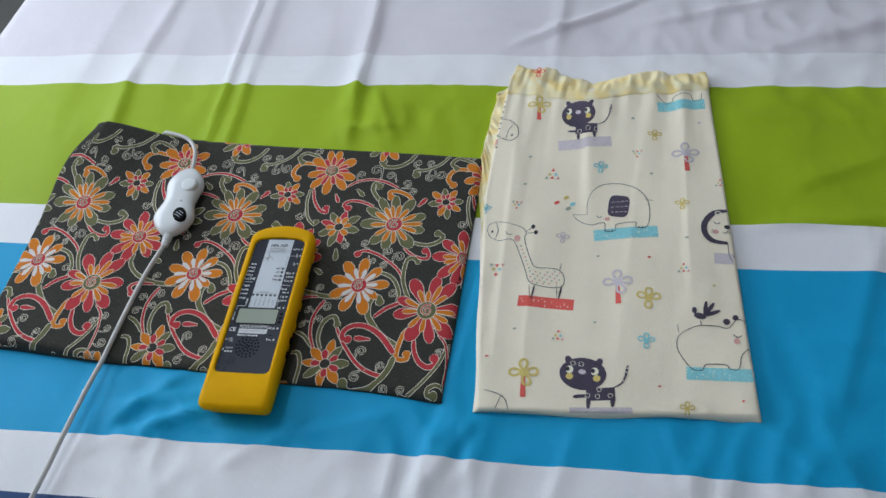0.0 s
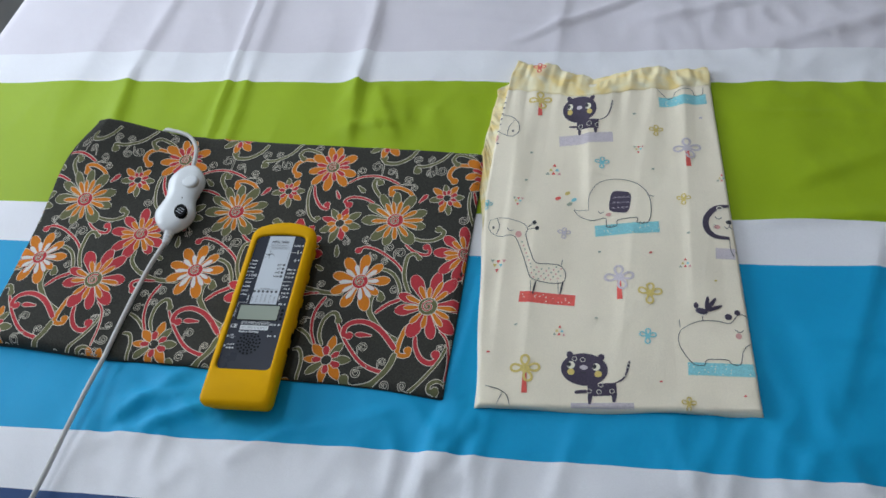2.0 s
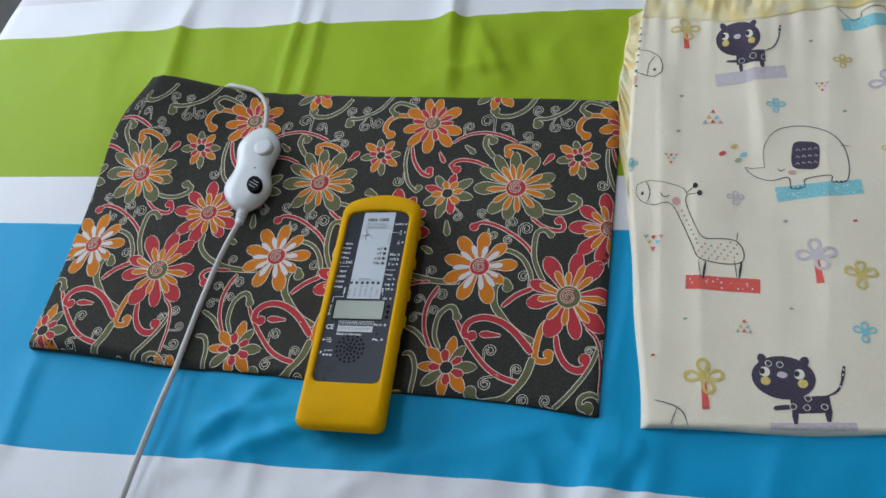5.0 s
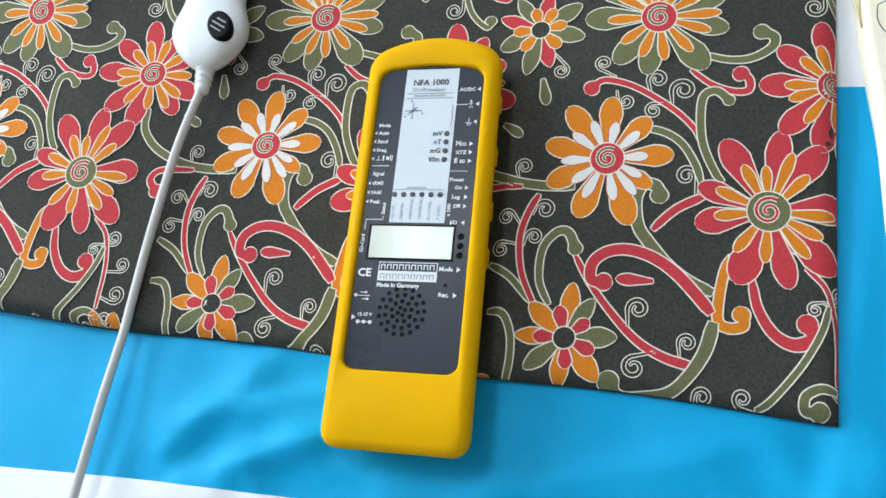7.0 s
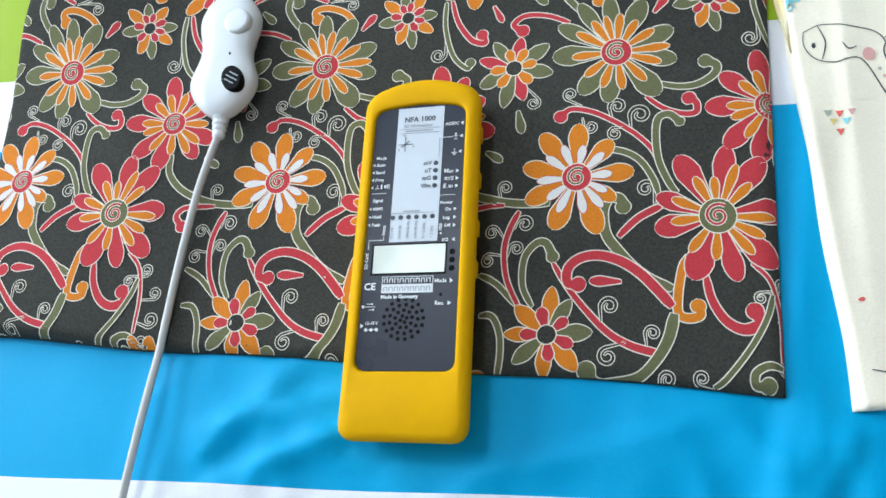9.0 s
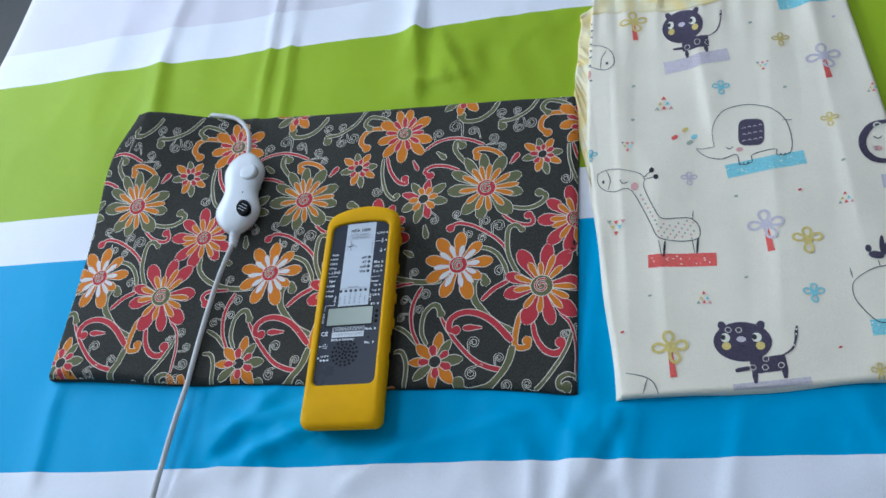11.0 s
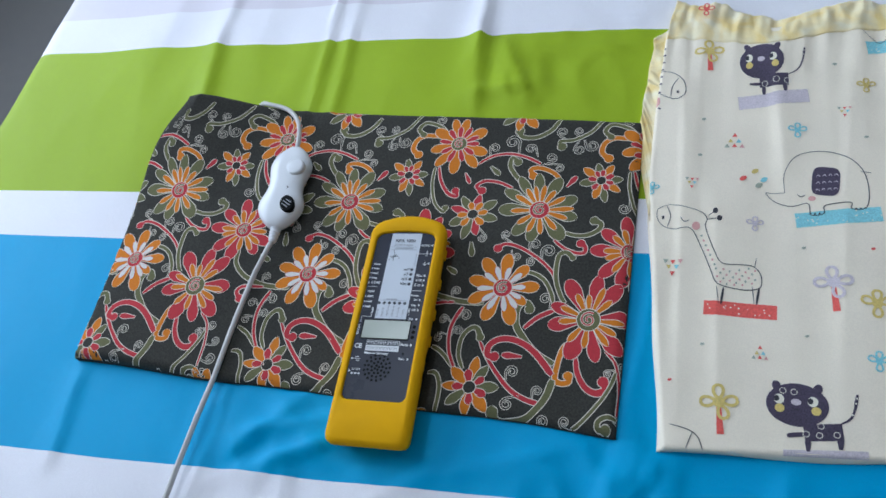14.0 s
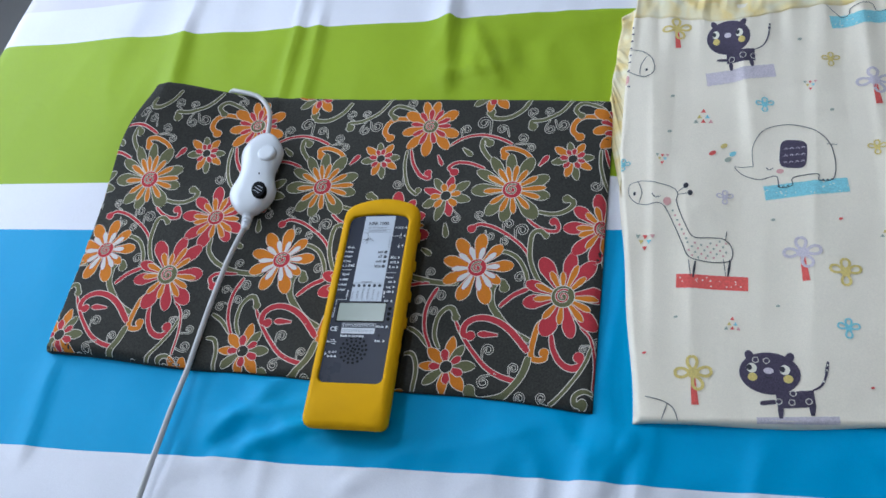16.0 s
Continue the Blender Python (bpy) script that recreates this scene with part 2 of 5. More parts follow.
def ruck(x, y, cx, cy, size, height, seed):
    """A patch of small crossing wrinkles."""
    d2 = ((x - cx) ** 2 + (y - cy) ** 2) / (size * size)
    if d2 > 6:
        return 0.0
    q = noise.noise((x * 26 + y * 9, y * 17 - x * 6, seed))
    return height * math.exp(-d2) * (1 - 2 * abs(q) ** 0.8)


def bed_z(x, y):
    """Height of the duvet's top."""
    z = BED + 0.0035 * noise.noise((x * 3.1, y * 2.3, 0.3)) + 0.0018 * noise.noise((x * 9.0, y * 4.0, 5.0))
    z += 0.0014 * (1 - 2 * abs(noise.noise((x * 13 + y * 4, y * 6 - x * 2, 11.0))))
    z += crease(x, y, 0.112, 0.28, 0.083, 0.66, 0.0075, 0.010, 0.005)
    z += crease(x, y, 0.122, 0.21, 0.106, 0.33, 0.0055, 0.009, 0.003)
    z += crease(x, y, -0.063, 0.18, -0.090, 0.60, 0.0050, 0.0050)
    z += crease(x, y, -0.203, 0.20, -0.224, 0.33, 0.006, 0.012) + crease(x, y, -0.222, 0.32, -0.212, 0.60, 0.0045, 0.013)
    z += crease(x, y, -0.034, 0.18, -0.047, 0.33, 0.0045, 0.007) + crease(x, y, -0.047, 0.33, -0.060, 0.60, 0.003, 0.012)
    z += crease(x, y, -0.30, 0.25, -0.31, 0.60, 0.0018, 0.025)
    z += crease(x, y, 0.357, 0.36, 0.365, 0.68, 0.004, 0.009)
    z += crease(x, y, 0.134, 0.302, 0.176, 0.215, 0.0065, 0.007)
    z += crease(x, y, 0.118, 0.228, 0.172, 0.232, 0.005, 0.008)
    z += crease(x, y, 0.16, 0.28, 0.28, 0.285, 0.002, 0.01)
    z += crease(x, y, 0.31, 0.39, 0.56, 0.53, 0.006, 0.006)
    z += crease(x, y, 0.46, 0.42, 0.74, 0.50, 0.005, 0.007)
    z += crease(x, y, 0.60, 0.37, 0.95, 0.50, 0.005, 0.012)
    z += crease(x, y, 0.40, 0.50, 0.90, 0.58, 0.004, 0.014)
    z += crease(x, y, 0.10, 0.46, 0.36, 0.42, 0.002, 0.01)
    z += crease(x, y, -0.030, -0.178, 0.025, -0.122, 0.005, 0.008) + crease(x, y, 0.015, -0.174, 0.078, -0.145, 0.005, 0.007)
    z += crease(x, y, -0.204, -0.21, -0.213, -0.11, 0.004, 0.010) + crease(x, y, 0.303, -0.185, 0.330, -0.13, 0.005, 0.009)
    z += crease(x, y, 0.56, 0.262, 0.95, 0.262, 0.0014, 0.004) + crease(x, y, 0.58, 0.108, 0.74, 0.128, 0.004, 0.008) + crease(x, y, 0.62, 0.16, 0.72, 0.21, 0.003, 0.012)
    z += crease(x, y, 0.085, -0.12, -0.03, -0.155, 0.004, 0.006)
    z += crease(x, y, 0.075, -0.145, -0.05, -0.20, 0.0035, 0.008)
    z += crease(x, y, 0.16, -0.155, 0.10, -0.20, 0.003, 0.006)
    z += crease(x, y, 0.26, -0.13, 0.15, -0.165, 0.003, 0.006)
    z += crease(x, y, 0.30, -0.115, 0.275, -0.26, 0.0045, 0.007)
    z += crease(x, y, 0.325, -0.13, 0.35, -0.28, 0.003, 0.007)
    z += crease(x, y, 0.42, -0.125, 0.40, -0.22, 0.003, 0.008)
    z += crease(x, y, 0.50, -0.12, 0.53, -0.20, 0.003, 0.007)
    z += crease(x, y, 0.58, -0.11, 0.69, -0.20, 0.004, 0.008)
    z += crease(x, y, 0.61, -0.02, 0.74, -0.03, 0.0025, 0.008)
    z += crease(x, y, 0.64, -0.10, 0.70, 0.10, 0.003, 0.010)
    z += crease(x, y, 0.315, 0.04, 0.30, -0.10, 0.003, 0.006)
    z += ruck(x, y, 0.150, 0.250, 0.05, 0.0050, 3.0) + ruck(x, y, 0.02, -0.16, 0.09, 0.0046, 6.0) + ruck(x, y, 0.28, -0.18, 0.09, 0.0046, 8.0)
    z += ruck(x, y, 0.60, -0.15, 0.12, 0.0042, 4.0) + ruck(x, y, 0.62, 0.46, 0.2, 0.0030, 2.0) + ruck(x, y, 0.23, 0.27, 0.07, 0.002, 5.0)
    return z


STRIPES = (("grey_stripe", -1.4, -0.52), ("white_stripe", -0.52, -0.46), ("navy_stripe", -0.46, -0.245), ("white_stripe", -0.245, -0.1845), ("blue_stripe", -0.1845, 0.040),
           ("white_stripe", 0.040, 0.0975), ("green_stripe", 0.0975, 0.307), ("white_stripe", 0.307, 0.365), ("grey_stripe", 0.365, 0.80), ("white_stripe", 0.80, 0.86), ("blue_stripe", 0.86, 1.4))


def duvet():
    """The cover, woven in stripes that cross the bed and fan out slightly."""
    ob = thing("duvet", Matrix(), "cotton duvet with white, green, blue and navy stripes, softly creased", "duvet")
    r, drop, step = 0.035, 0.34, 0.0052
    side = [(r * math.sin(math.pi / 16 * k), r * (1 - math.cos(math.pi / 16 * k))) for k in range(1, 9)]
    side += [(r + 0.012 * math.sin(k * 0.5), r + drop * k / 12) for k in range(1, 13)]
    flat = np.arange(BX0 + r, BX1 - r + 1e-6, step)
    cols = [(BX0 + r - dx, dz) for dx, dz in reversed(side)] + [(float(x), 0.0) for x in flat] + [(float(flat[-1]) + dx, dz) for dx, dz in side]
    n = len(cols)
    for name, s0, s1 in STRIPES:
        count = max(2, int((min(s1, 1.05) - max(s0, -1.05)) / step))
        verts = []
        for j in range(count + 1):
            s = max(s0, -1.05) + (min(s1, 1.05) - max(s0, -1.05)) * j / count
            for x, dx in cols:
                xx = min(max(x, BX0), BX1)
                y = (s + 0.034 * xx + 0.0025 * noise.noise((xx * 6, s * 3, 7.0))) / (1 + 0.08 * xx)
                over = max(0.0, abs(y) - (BY1 - r))
                dy = r - math.sqrt(max(0.0, r * r - min(over, r) ** 2)) if over else 0.0
                wave = 0.01 * math.sin(y * 19 + x * 17) * min(1, dx / 0.1)
                verts.append((x + wave, max(min(y, BY1), BY0), bed_z(x, y) - max(dx, dy)))
        me = bpy.data.meshes.new(name)
        me.from_pydata(verts, [], [(j * n + i, j * n + i + 1, (j + 1) * n + i + 1, (j + 1) * n + i) for j in range(count) for i in range(n - 1)])
        me.materials.append(COTTON[name.split("_")[0]])
        me.polygons.foreach_set("use_smooth", [True] * len(me.polygons))
        new(name, me).parent = ob
    return ob


bed = thing("bed", pose(0.2465, 0, 0), "wooden bed base with a mattress, wholly covered by a duvet", "bed")
boxed("mattress", bed, TICKING, (-0.71, 0.71, -0.955, 0.955, 0.30, 0.575), 0.03)
boxed("base", bed, WOOD, (-0.70, 0.70, -0.945, 0.945, 0.12, 0.30), 0.006)
for x in (-0.62, 0.62):
    for y in (-0.85, 0.85):
        boxed("leg", bed, WOOD, (x - 0.03, x + 0.03, y - 0.03, y + 0.03, 0, 0.12), 0.004)
duvet()

# ---- heating pad ----
PAD = 0.0074
PAD_CORNERS = ((-0.2225, -0.1065), (0.2970, -0.1165), (0.2930, 0.1885), (-0.2335, 0.2065))


def quad(corners, u, v):
    (ax, ay), (bx, by), (cx, cy), (dx, dy) = corners
    return ((ax * (1 - u) + bx * u) * (1 - v) + (dx * (1 - u) + cx * u) * v, (ay * (1 - u) + by * u) * (1 - v) + (dy * (1 - u) + cy * u) * v)


def pad_bulge(u, v, x, y):
    """The far corner is rounded, and the near edge waves slightly."""
    k = math.exp(-((u / 0.085) ** 2 + ((1 - v) / 0.17) ** 2))
    return x + 0.034 * k, y - 0.006 * k + 0.0012 * math.sin(u * 17) * (1 - v) ** 3


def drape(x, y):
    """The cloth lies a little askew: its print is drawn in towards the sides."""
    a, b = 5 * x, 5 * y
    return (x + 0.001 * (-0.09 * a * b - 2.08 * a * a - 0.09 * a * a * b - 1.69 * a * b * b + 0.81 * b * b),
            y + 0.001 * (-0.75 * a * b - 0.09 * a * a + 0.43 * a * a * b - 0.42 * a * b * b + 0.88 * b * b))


def pad_warp(x, y):
    """The same shift, for a place on the flat pad."""
    v = min(1.0, max(0.0, (y + 0.1085) / 0.310))
    return pad_bulge(min(1.0, max(0.0, (x + 0.2225 + 0.035 * (y + 0.1065)) / 0.5225)), v, x, y)


def edge_planes(points, inset):
    """Cutting lines along a convex outline, given anticlockwise."""
    out = []
    for (ax, ay), (bx, by) in zip(points, points[1:] + points[:1]):
        ln = math.hypot(bx - ax, by - ay)
        nx, ny = (by - ay) / ln, -(bx - ax) / ln
        out.append((ax - nx * inset, ay - ny * inset, nx, ny))
    return out


PAD_EDGE = edge_planes(list(PAD_CORNERS), 0.0004)


def pad_lift(x, y):
    """The pad's far corner stands up off the bed."""
    d = math.hypot(x + 0.210, y - 0.190)
    return 0.026 * math.exp(-(d / 0.080) ** 2)


def pad_z(x, y):
    edge = min(-((x - px) * nx + (y - py) * ny) for px, py, nx, ny in PAD_EDGE) + 0.0004
    puff = (PAD + 0.0072 * smoothstep(-0.03, -0.16, x)) * (0.18 + 0.82 * max(0.0, 1 - (1 - min(1.0, max(0.0, edge + 0.001) / 0.009)) ** 2.4))
    mx, my = x - 0.0995, y + 0.0476
    mx, my = mx + 0.042 * my, my - 0.042 * mx
    puff *= 1 - 0.45 * smoothstep(0.006, -0.004, max(abs(mx) - 0.0366, abs(my) - 0.108))
    return BED + 0.5 * (bed_z(x, y) - BED) + puff + pad_lift(x, y) + 0.0012 * noise.noise((x * 16, y * 16, 2.0))


def slab(corners, nu, nv, top, bulge, under, flat=True):
    """A closed sheet of cloth over a four-cornered outline: top by a height function, bottom by another."""
    bm = bmesh.new()
    g = {}
    for side in (0, 1):
        for j in range(nv + 1):
            for i in range(nu + 1):
                u, v = i / nu, j / nv
                x0, y0 = quad(corners, u, v)
                x, y = bulge(u, v, x0, y0)
                x0, y0 = (x0, y0) if flat else (x, y)
                g[side, i, j] = bm.verts.new((x, y, top(x0, y0) if side else under(x0, y0)))
    for j in range(nv):
        for i in range(nu):
            bm.faces.new((g[1, i, j], g[1, i + 1, j], g[1, i + 1, j + 1], g[1, i, j + 1]))
            bm.faces.new((g[0, i, j + 1], g[0, i + 1, j + 1], g[0, i + 1, j], g[0, i, j]))
    for i in range(nu):
        bm.faces.new((g[0, i, 0], g[0, i + 1, 0], g[1, i + 1, 0], g[1, i, 0]))
        bm.faces.new((g[1, i, nv], g[1, i + 1, nv], g[0, i + 1, nv], g[0, i, nv]))
    for j in range(nv):
        bm.faces.new((g[1, 0, j], g[1, 0, j + 1], g[0, 0, j + 1], g[0, 0, j]))
        bm.faces.new((g[0, nu, j], g[0, nu, j + 1], g[1, nu, j + 1], g[1, nu, j]))
    return bm


heating_pad = thing("heating_pad", Matrix(), "dark grey fabric heating pad printed with red and orange flowers", "heating pad")
part("cover", slab(PAD_CORNERS, 200, 124, pad_z, pad_bulge, lambda x, y: bed_z(x, y) - 0.001 + 0.8 * pad_lift(x, y)), CANVAS, heating_pad)

# ---- folded pillowcase ----
CASE_CORNERS = ((0.3275, -0.1225), (0.5795, -0.104), (0.5392, 0.300), (0.3045, 0.302))


def case_bulge(u, v, x, y):
    """The folded side bows out towards the pad."""
    return x - 0.0130 * math.sin(math.pi * v ** 1.4) * (1 - u) ** 2 + 0.0008 * math.sin(v * 23) * (1 - u), y + 0.0012 * math.sin(u * 11) * (1 - v) ** 2


CASE_EDGE = edge_planes([(0.3305, -0.1225), (0.5790, -0.1030), (0.5390, 0.312), (0.3052, 0.334), (0.3010, 0.20), (0.3012, 0.13), (0.3095, 0.05)], 0.0)


def case_z(x, y):
    edge = min(-((x - px) * nx + (y - py) * ny) for px, py, nx, ny in CASE_EDGE) + 0.0006
    z = 0.0012 + 0.0062 * (1 - (1 - min(1.0, max(0.0, edge / 0.003))) ** 2.0)
    z += (0.0015 * noise.noise((x * 26, y * 7, 9.0)) + (0.0008 + 0.0030 * smoothstep(0.22, 0.31, y)) * noise.noise((x * 70, y * 6, 1.0)) * (0.35 + 0.65 * smoothstep(0.0, 0.3, y))) * smoothstep(0, 0.01, edge)
    z += crease(x, y, 0.40, 0.31, 0.415, 0.12, 0.003, 0.011) + crease(x, y, 0.47, 0.25, 0.455, -0.05, 0.0016, 0.012)
    z += crease(x, y, 0.325, 0.26, 0.338, -0.06, 0.0016, 0.007) + crease(x, y, 0.36, 0.10, 0.37, -0.10, 0.0014, 0.009) + crease(x, y, 0.51, 0.28, 0.52, 0.02, 0.002, 0.009)
    return BED + 0.6 * (bed_z(x, y) - BED) + z


pillowcase = thing("pillowcase", Matrix(), "folded cream muslin pillowcase with printed shapes and a yellow frilled end", "pillowcase")
part("panel", slab(CASE_CORNERS, 130, 210, case_z, case_bulge, lambda x, y: bed_z(x, y) - 0.001, False), MUSLIN, pillowcase)


def frill(corners, nu, nv, height, folds, seed, base=0.0, cover=0.0, sag=0.0):
    """A gathered band of cloth: many small folds that run across it."""
    def top(x, y, u, v):
        f = noise.noise((u * folds, v * 1.3, seed)) + 0.5 * noise.noise((u * folds * 2.3, v * 2.0, seed + 4))
        z = bed_z(x, y) + base + height * (0.9 + 0.85 * f * (0.5 + 0.5 * v)) * (1 - 0.35 * v)
        if cover:
            low, k = case_z(x, y) + cover, smoothstep(0.0, 0.45, v)
            z = low + (z - low) * k if v < 0.45 else z
            z = max(z, low) if v < 0.5 else z
        return z
    bm = bmesh.new()
    g = {}
    for side in (0, 1):
        for j in range(nv + 1):
            for i in range(nu + 1):
                u, v = i / nu, j / nv
                x, y = quad(corners, u, v)
                y -= sag * math.exp(-((u - 0.40) / 0.22) ** 2) * (0.8 + 0.4 * v)
                wob = 0.007 * noise.noise((u * folds * 0.5, 3.0, seed)) * v
                low = (0.0045 * noise.noise((u * 4.5, 1.0, seed)) + 0.0015 * noise.noise((u * 15, 2.0, seed))) * (1 - v)
                x, y = x + wob * 0.3 + (low if folds < 14 else 0), y + wob + (low if folds >= 14 else 0)
                g[side, i, j] = bm.verts.new((x, y, top(x, y, u, v) if side else bed_z(x, y) + base * 0.6 - 0.0005))
    for j in range(nv):
        for i in range(nu):
            bm.faces.new((g[1, i, j], g[1, i + 1, j], g[1, i + 1, j + 1], g[1, i, j + 1]))
            bm.faces.new((g[0, i, j + 1], g[0, i + 1, j + 1], g[0, i + 1, j], g[0, i, j]))
    for i in range(nu):
        bm.faces.new((g[0, i, 0], g[0, i + 1, 0], g[1, i + 1, 0], g[1, i, 0]))
        bm.faces.new((g[1, i, nv], g[1, i + 1, nv], g[0, i + 1, nv], g[0, i, nv]))
    for j in range(nv):
        bm.faces.new((g[1, 0, j], g[1, 0, j + 1], g[0, 0, j + 1], g[0, 0, j]))
        bm.faces.new((g[0, nu, j], g[0, nu, j + 1], g[1, nu, j + 1], g[1, nu, j]))
    return bm


part("frill", frill(((0.3050, 0.291), (0.5400, 0.298), (0.534, 0.324), (0.3120, 0.341)), 190, 14, 0.0078, 15, 3.0, 0.0045, 0.0006, 0.0165), FRILL, pillowcase, "gathered yellow frill")
part("under_frill", frill(((0.306, 0.080), (0.312, 0.312), (0.2935, 0.296), (0.2870, 0.165)), 130, 10, 0.0055, 13, 8.0), FRILL, pillowcase, "yellow edge of the layer beneath")

# ---- field meter in its rubber holster ----
def outline(n, half, y0, y1, radius, arch=0.0, taper=0.0):
    """A rounded oblong, n points from the middle of its lower end; arch lifts the middle of the upper end."""
    pts = []
    for cx, cy, a0 in ((1, 0, -90), (1, 1, 0), (-1, 1, 90), (-1, 0, 180)):
        for k in range(13):
            a = radians(a0 + 90 * k / 12)
            pts.append((cx * (half - radius) + radius * math.cos(a), (y1 - radius if cy else y0 + radius) + radius * math.sin(a)))
    pts = [(0.0, y0)] + pts + [(0.0, y0)]
    pts.insert(27, (0.0, y1))
    seg = [0.0]
    for a, b in zip(pts, pts[1:]):
        seg.append(seg[-1] + math.hypot(b[0] - a[0], b[1] - a[1]))
    out = []
    for k in range(n):
        s, i = seg[-1] * k / n, 0
        while seg[i + 1] < s:
            i += 1
        f = (s - seg[i]) / max(1e-9, seg[i + 1] - seg[i])
        x, y = pts[i][0] + (pts[i + 1][0] - pts[i][0]) * f, pts[i][1] + (pts[i + 1][1] - pts[i][1]) * f
        x *= 1 + taper * (y - y0) / (y1 - y0)
        y += arch * (1 - (x / half) ** 2) * smoothstep(y1 - 0.03, y1 - radius * 0.5, y)
        out.append((x, y))
    return out


def loft(bm, loops, cap_low=True, cap_high=True):
    rings = [[bm.verts.new(p) for p in loop] for loop in loops]
    n = len(rings[0])
    for a, b in zip(rings, rings[1:]):
        for k in range(n):
            bm.faces.new((a[k], a[(k + 1) % n], b[(k + 1) % n], b[k]))
    if cap_low:
        bm.faces.new(list(reversed(rings[0])))
    if cap_high:
        bm.faces.new(rings[-1])
    return bm


METER = pose(0.0995, -0.0476, 0.6045, 0, 0, 2.7)
THICK = 0.0245
meter = thing("field_meter", METER, "dark handheld field meter in yellow rubber holster on the pad", "meter")


def ring(inset, z, n=160):
    return [(x, y, z) for x, y in outline(n, 0.0366 - inset, -0.1085 + inset, 0.0990 - inset, 0.0085 - inset * 0.5, 0.0100)]


def opening(z, grow=0.0, n=160):
    return [(x, y, z) for x, y in outline(n, 0.0284 + grow, -0.0712 - grow, 0.0870 + grow, 0.0055, 0.0035, -0.01)]


loops = [ring(0.0075, 0.0), ring(0.0048, 0.0012), ring(0.0038, 0.004), ring(0.0004, THICK - 0.0085), ring(0.0004, THICK - 0.005), ring(0.0014, THICK - 0.0026),
         ring(0.003, THICK - 0.001), ring(0.0050, THICK), opening(THICK + 0.0002, 0.0012), opening(THICK - 0.0005, 0.0003), opening(THICK - 0.0022), opening(THICK - 0.006)]
part("holster", loft(bmesh.new(), loops), YELLOW, meter, "smooth yellow rubber holster")
FACE = THICK - 0.0020
part("face_panel", loft(bmesh.new(), [opening(FACE - 0.003, -0.0003), opening(FACE, -0.0003)]), NAVY, meter, "dark navy face panel", smooth=False)

# ---- wired remote of the heating pad ----
remote = thing("remote_control", pose(-0.0505, 0.0925, 0.6085, 0, 0, 4.1), "white plastic wired remote lying on the heating pad", "remote control")


def remote_body():
    n, m, half_len = 48, 56, 0.0492
    loops = []
    for j in range(m + 1):
        s = -math.cos(math.pi * j / m)
        y = s * half_len
        end = max(0.0, 1 - abs(s) ** 3.4) ** 0.5
        w = (0.0203 + 0.0026 * math.cos(2 * math.pi * (s - 0.55) / 1.1) + (0.0016 if s < 0 else -0.0004) * smoothstep(0, 0.5, abs(s))) * end + 0.0004
        h = (0.0098 + 0.0016 * smoothstep(0.1, 0.6, abs(s))) * end ** 0.8 + 0.0003
        loop = []
        for k in range(n):
            a = 2 * math.pi * k / n
            ca, sa = math.cos(a), math.sin(a)
            loop.append((w * math.copysign(abs(ca) ** 0.82, ca), y, 0.0098 + h * math.copysign(abs(sa) ** 0.72, sa)))
        loops.append(list(reversed(loop)))
    return loft(bmesh.new(), loops)


remote_shell = part("body", remote_body(), REMOTE, remote)


def disc(cx, cy, z0, z1, rx, ry, angle=0.0, n=32, dome=0.0):
    """A low oval button with a rounded rim."""
    ca, sa = math.cos(radians(angle)), math.sin(radians(angle))
    loops = []
    for f, z in ((1.0, z0), (1.0, z1 - 0.25 * (z1 - z0)), (0.95, z1), (0.75, z1 + dome * 0.5), (0.3, z1 + dome)):
        loops.append([(cx + f * (rx * math.cos(2 * math.pi * k / n) * ca - ry * math.sin(2 * math.pi * k / n) * sa),
                       cy + f * (rx * math.cos(2 * math.pi * k / n) * sa + ry * math.sin(2 * math.pi * k / n) * ca), z) for k in range(n)])
    return loft(bmesh.new(), loops)


part("button_rim", disc(0.0100, 0.0182, 0.016, 0.0203, 0.0096, 0.0096), CORD, remote)
part("button", disc(0.0100, 0.0182, 0.016, 0.0214, 0.0092, 0.0092, dome=0.0006), REMOTE, remote, "round white push button")
part("indicator", disc(0.0070, -0.0065, 0.015, 0.0196, 0.0011, 0.0014), BLACK, remote)
badge = part("badge", disc(0.0118, -0.0262, 0.015, 0.0212, 0.0074, 0.0100, 24), BLACK, remote, "oval black badge")
bm = bmesh.new()
for y0, w in ((-0.0232, 0.0035), (-0.0262, 0.0050), (-0.0292, 0.0040)):
    box(bm, 0.0118 - w, 0.0118 + w, y0 - 0.0004, y0 + 0.0004, 0.0211, 0.02155)
bmesh.ops.rotate(bm, verts=bm.verts, cent=(0.0118, -0.0262, 0.0217), matrix=Matrix.Rotation(radians(-32), 3, "Z"))
part("badge_mark", bm, GREY_INK, badge, smooth=False)
strain = [[(r * math.cos(2 * math.pi * k / 20), y + 0.0045, 0.0085 + r * math.sin(2 * math.pi * k / 20)) for k in range(20)]
          for y, r in ((-0.050, 0.0058), (-0.0545, 0.0054), (-0.0548, 0.0046), (-0.0562, 0.0046), (-0.0565, 0.0052), (-0.0583, 0.0051), (-0.0586, 0.0043),
                       (-0.0600, 0.0042), (-0.0603, 0.0048), (-0.0621, 0.0046), (-0.0624, 0.0040), (-0.0638, 0.0039), (-0.0641, 0.0043), (-0.0665, 0.0040), (-0.068, 0.0028))]
part("strain_relief", loft(bmesh.new(), strain), REMOTE, remote, "ribbed white cord sleeve")


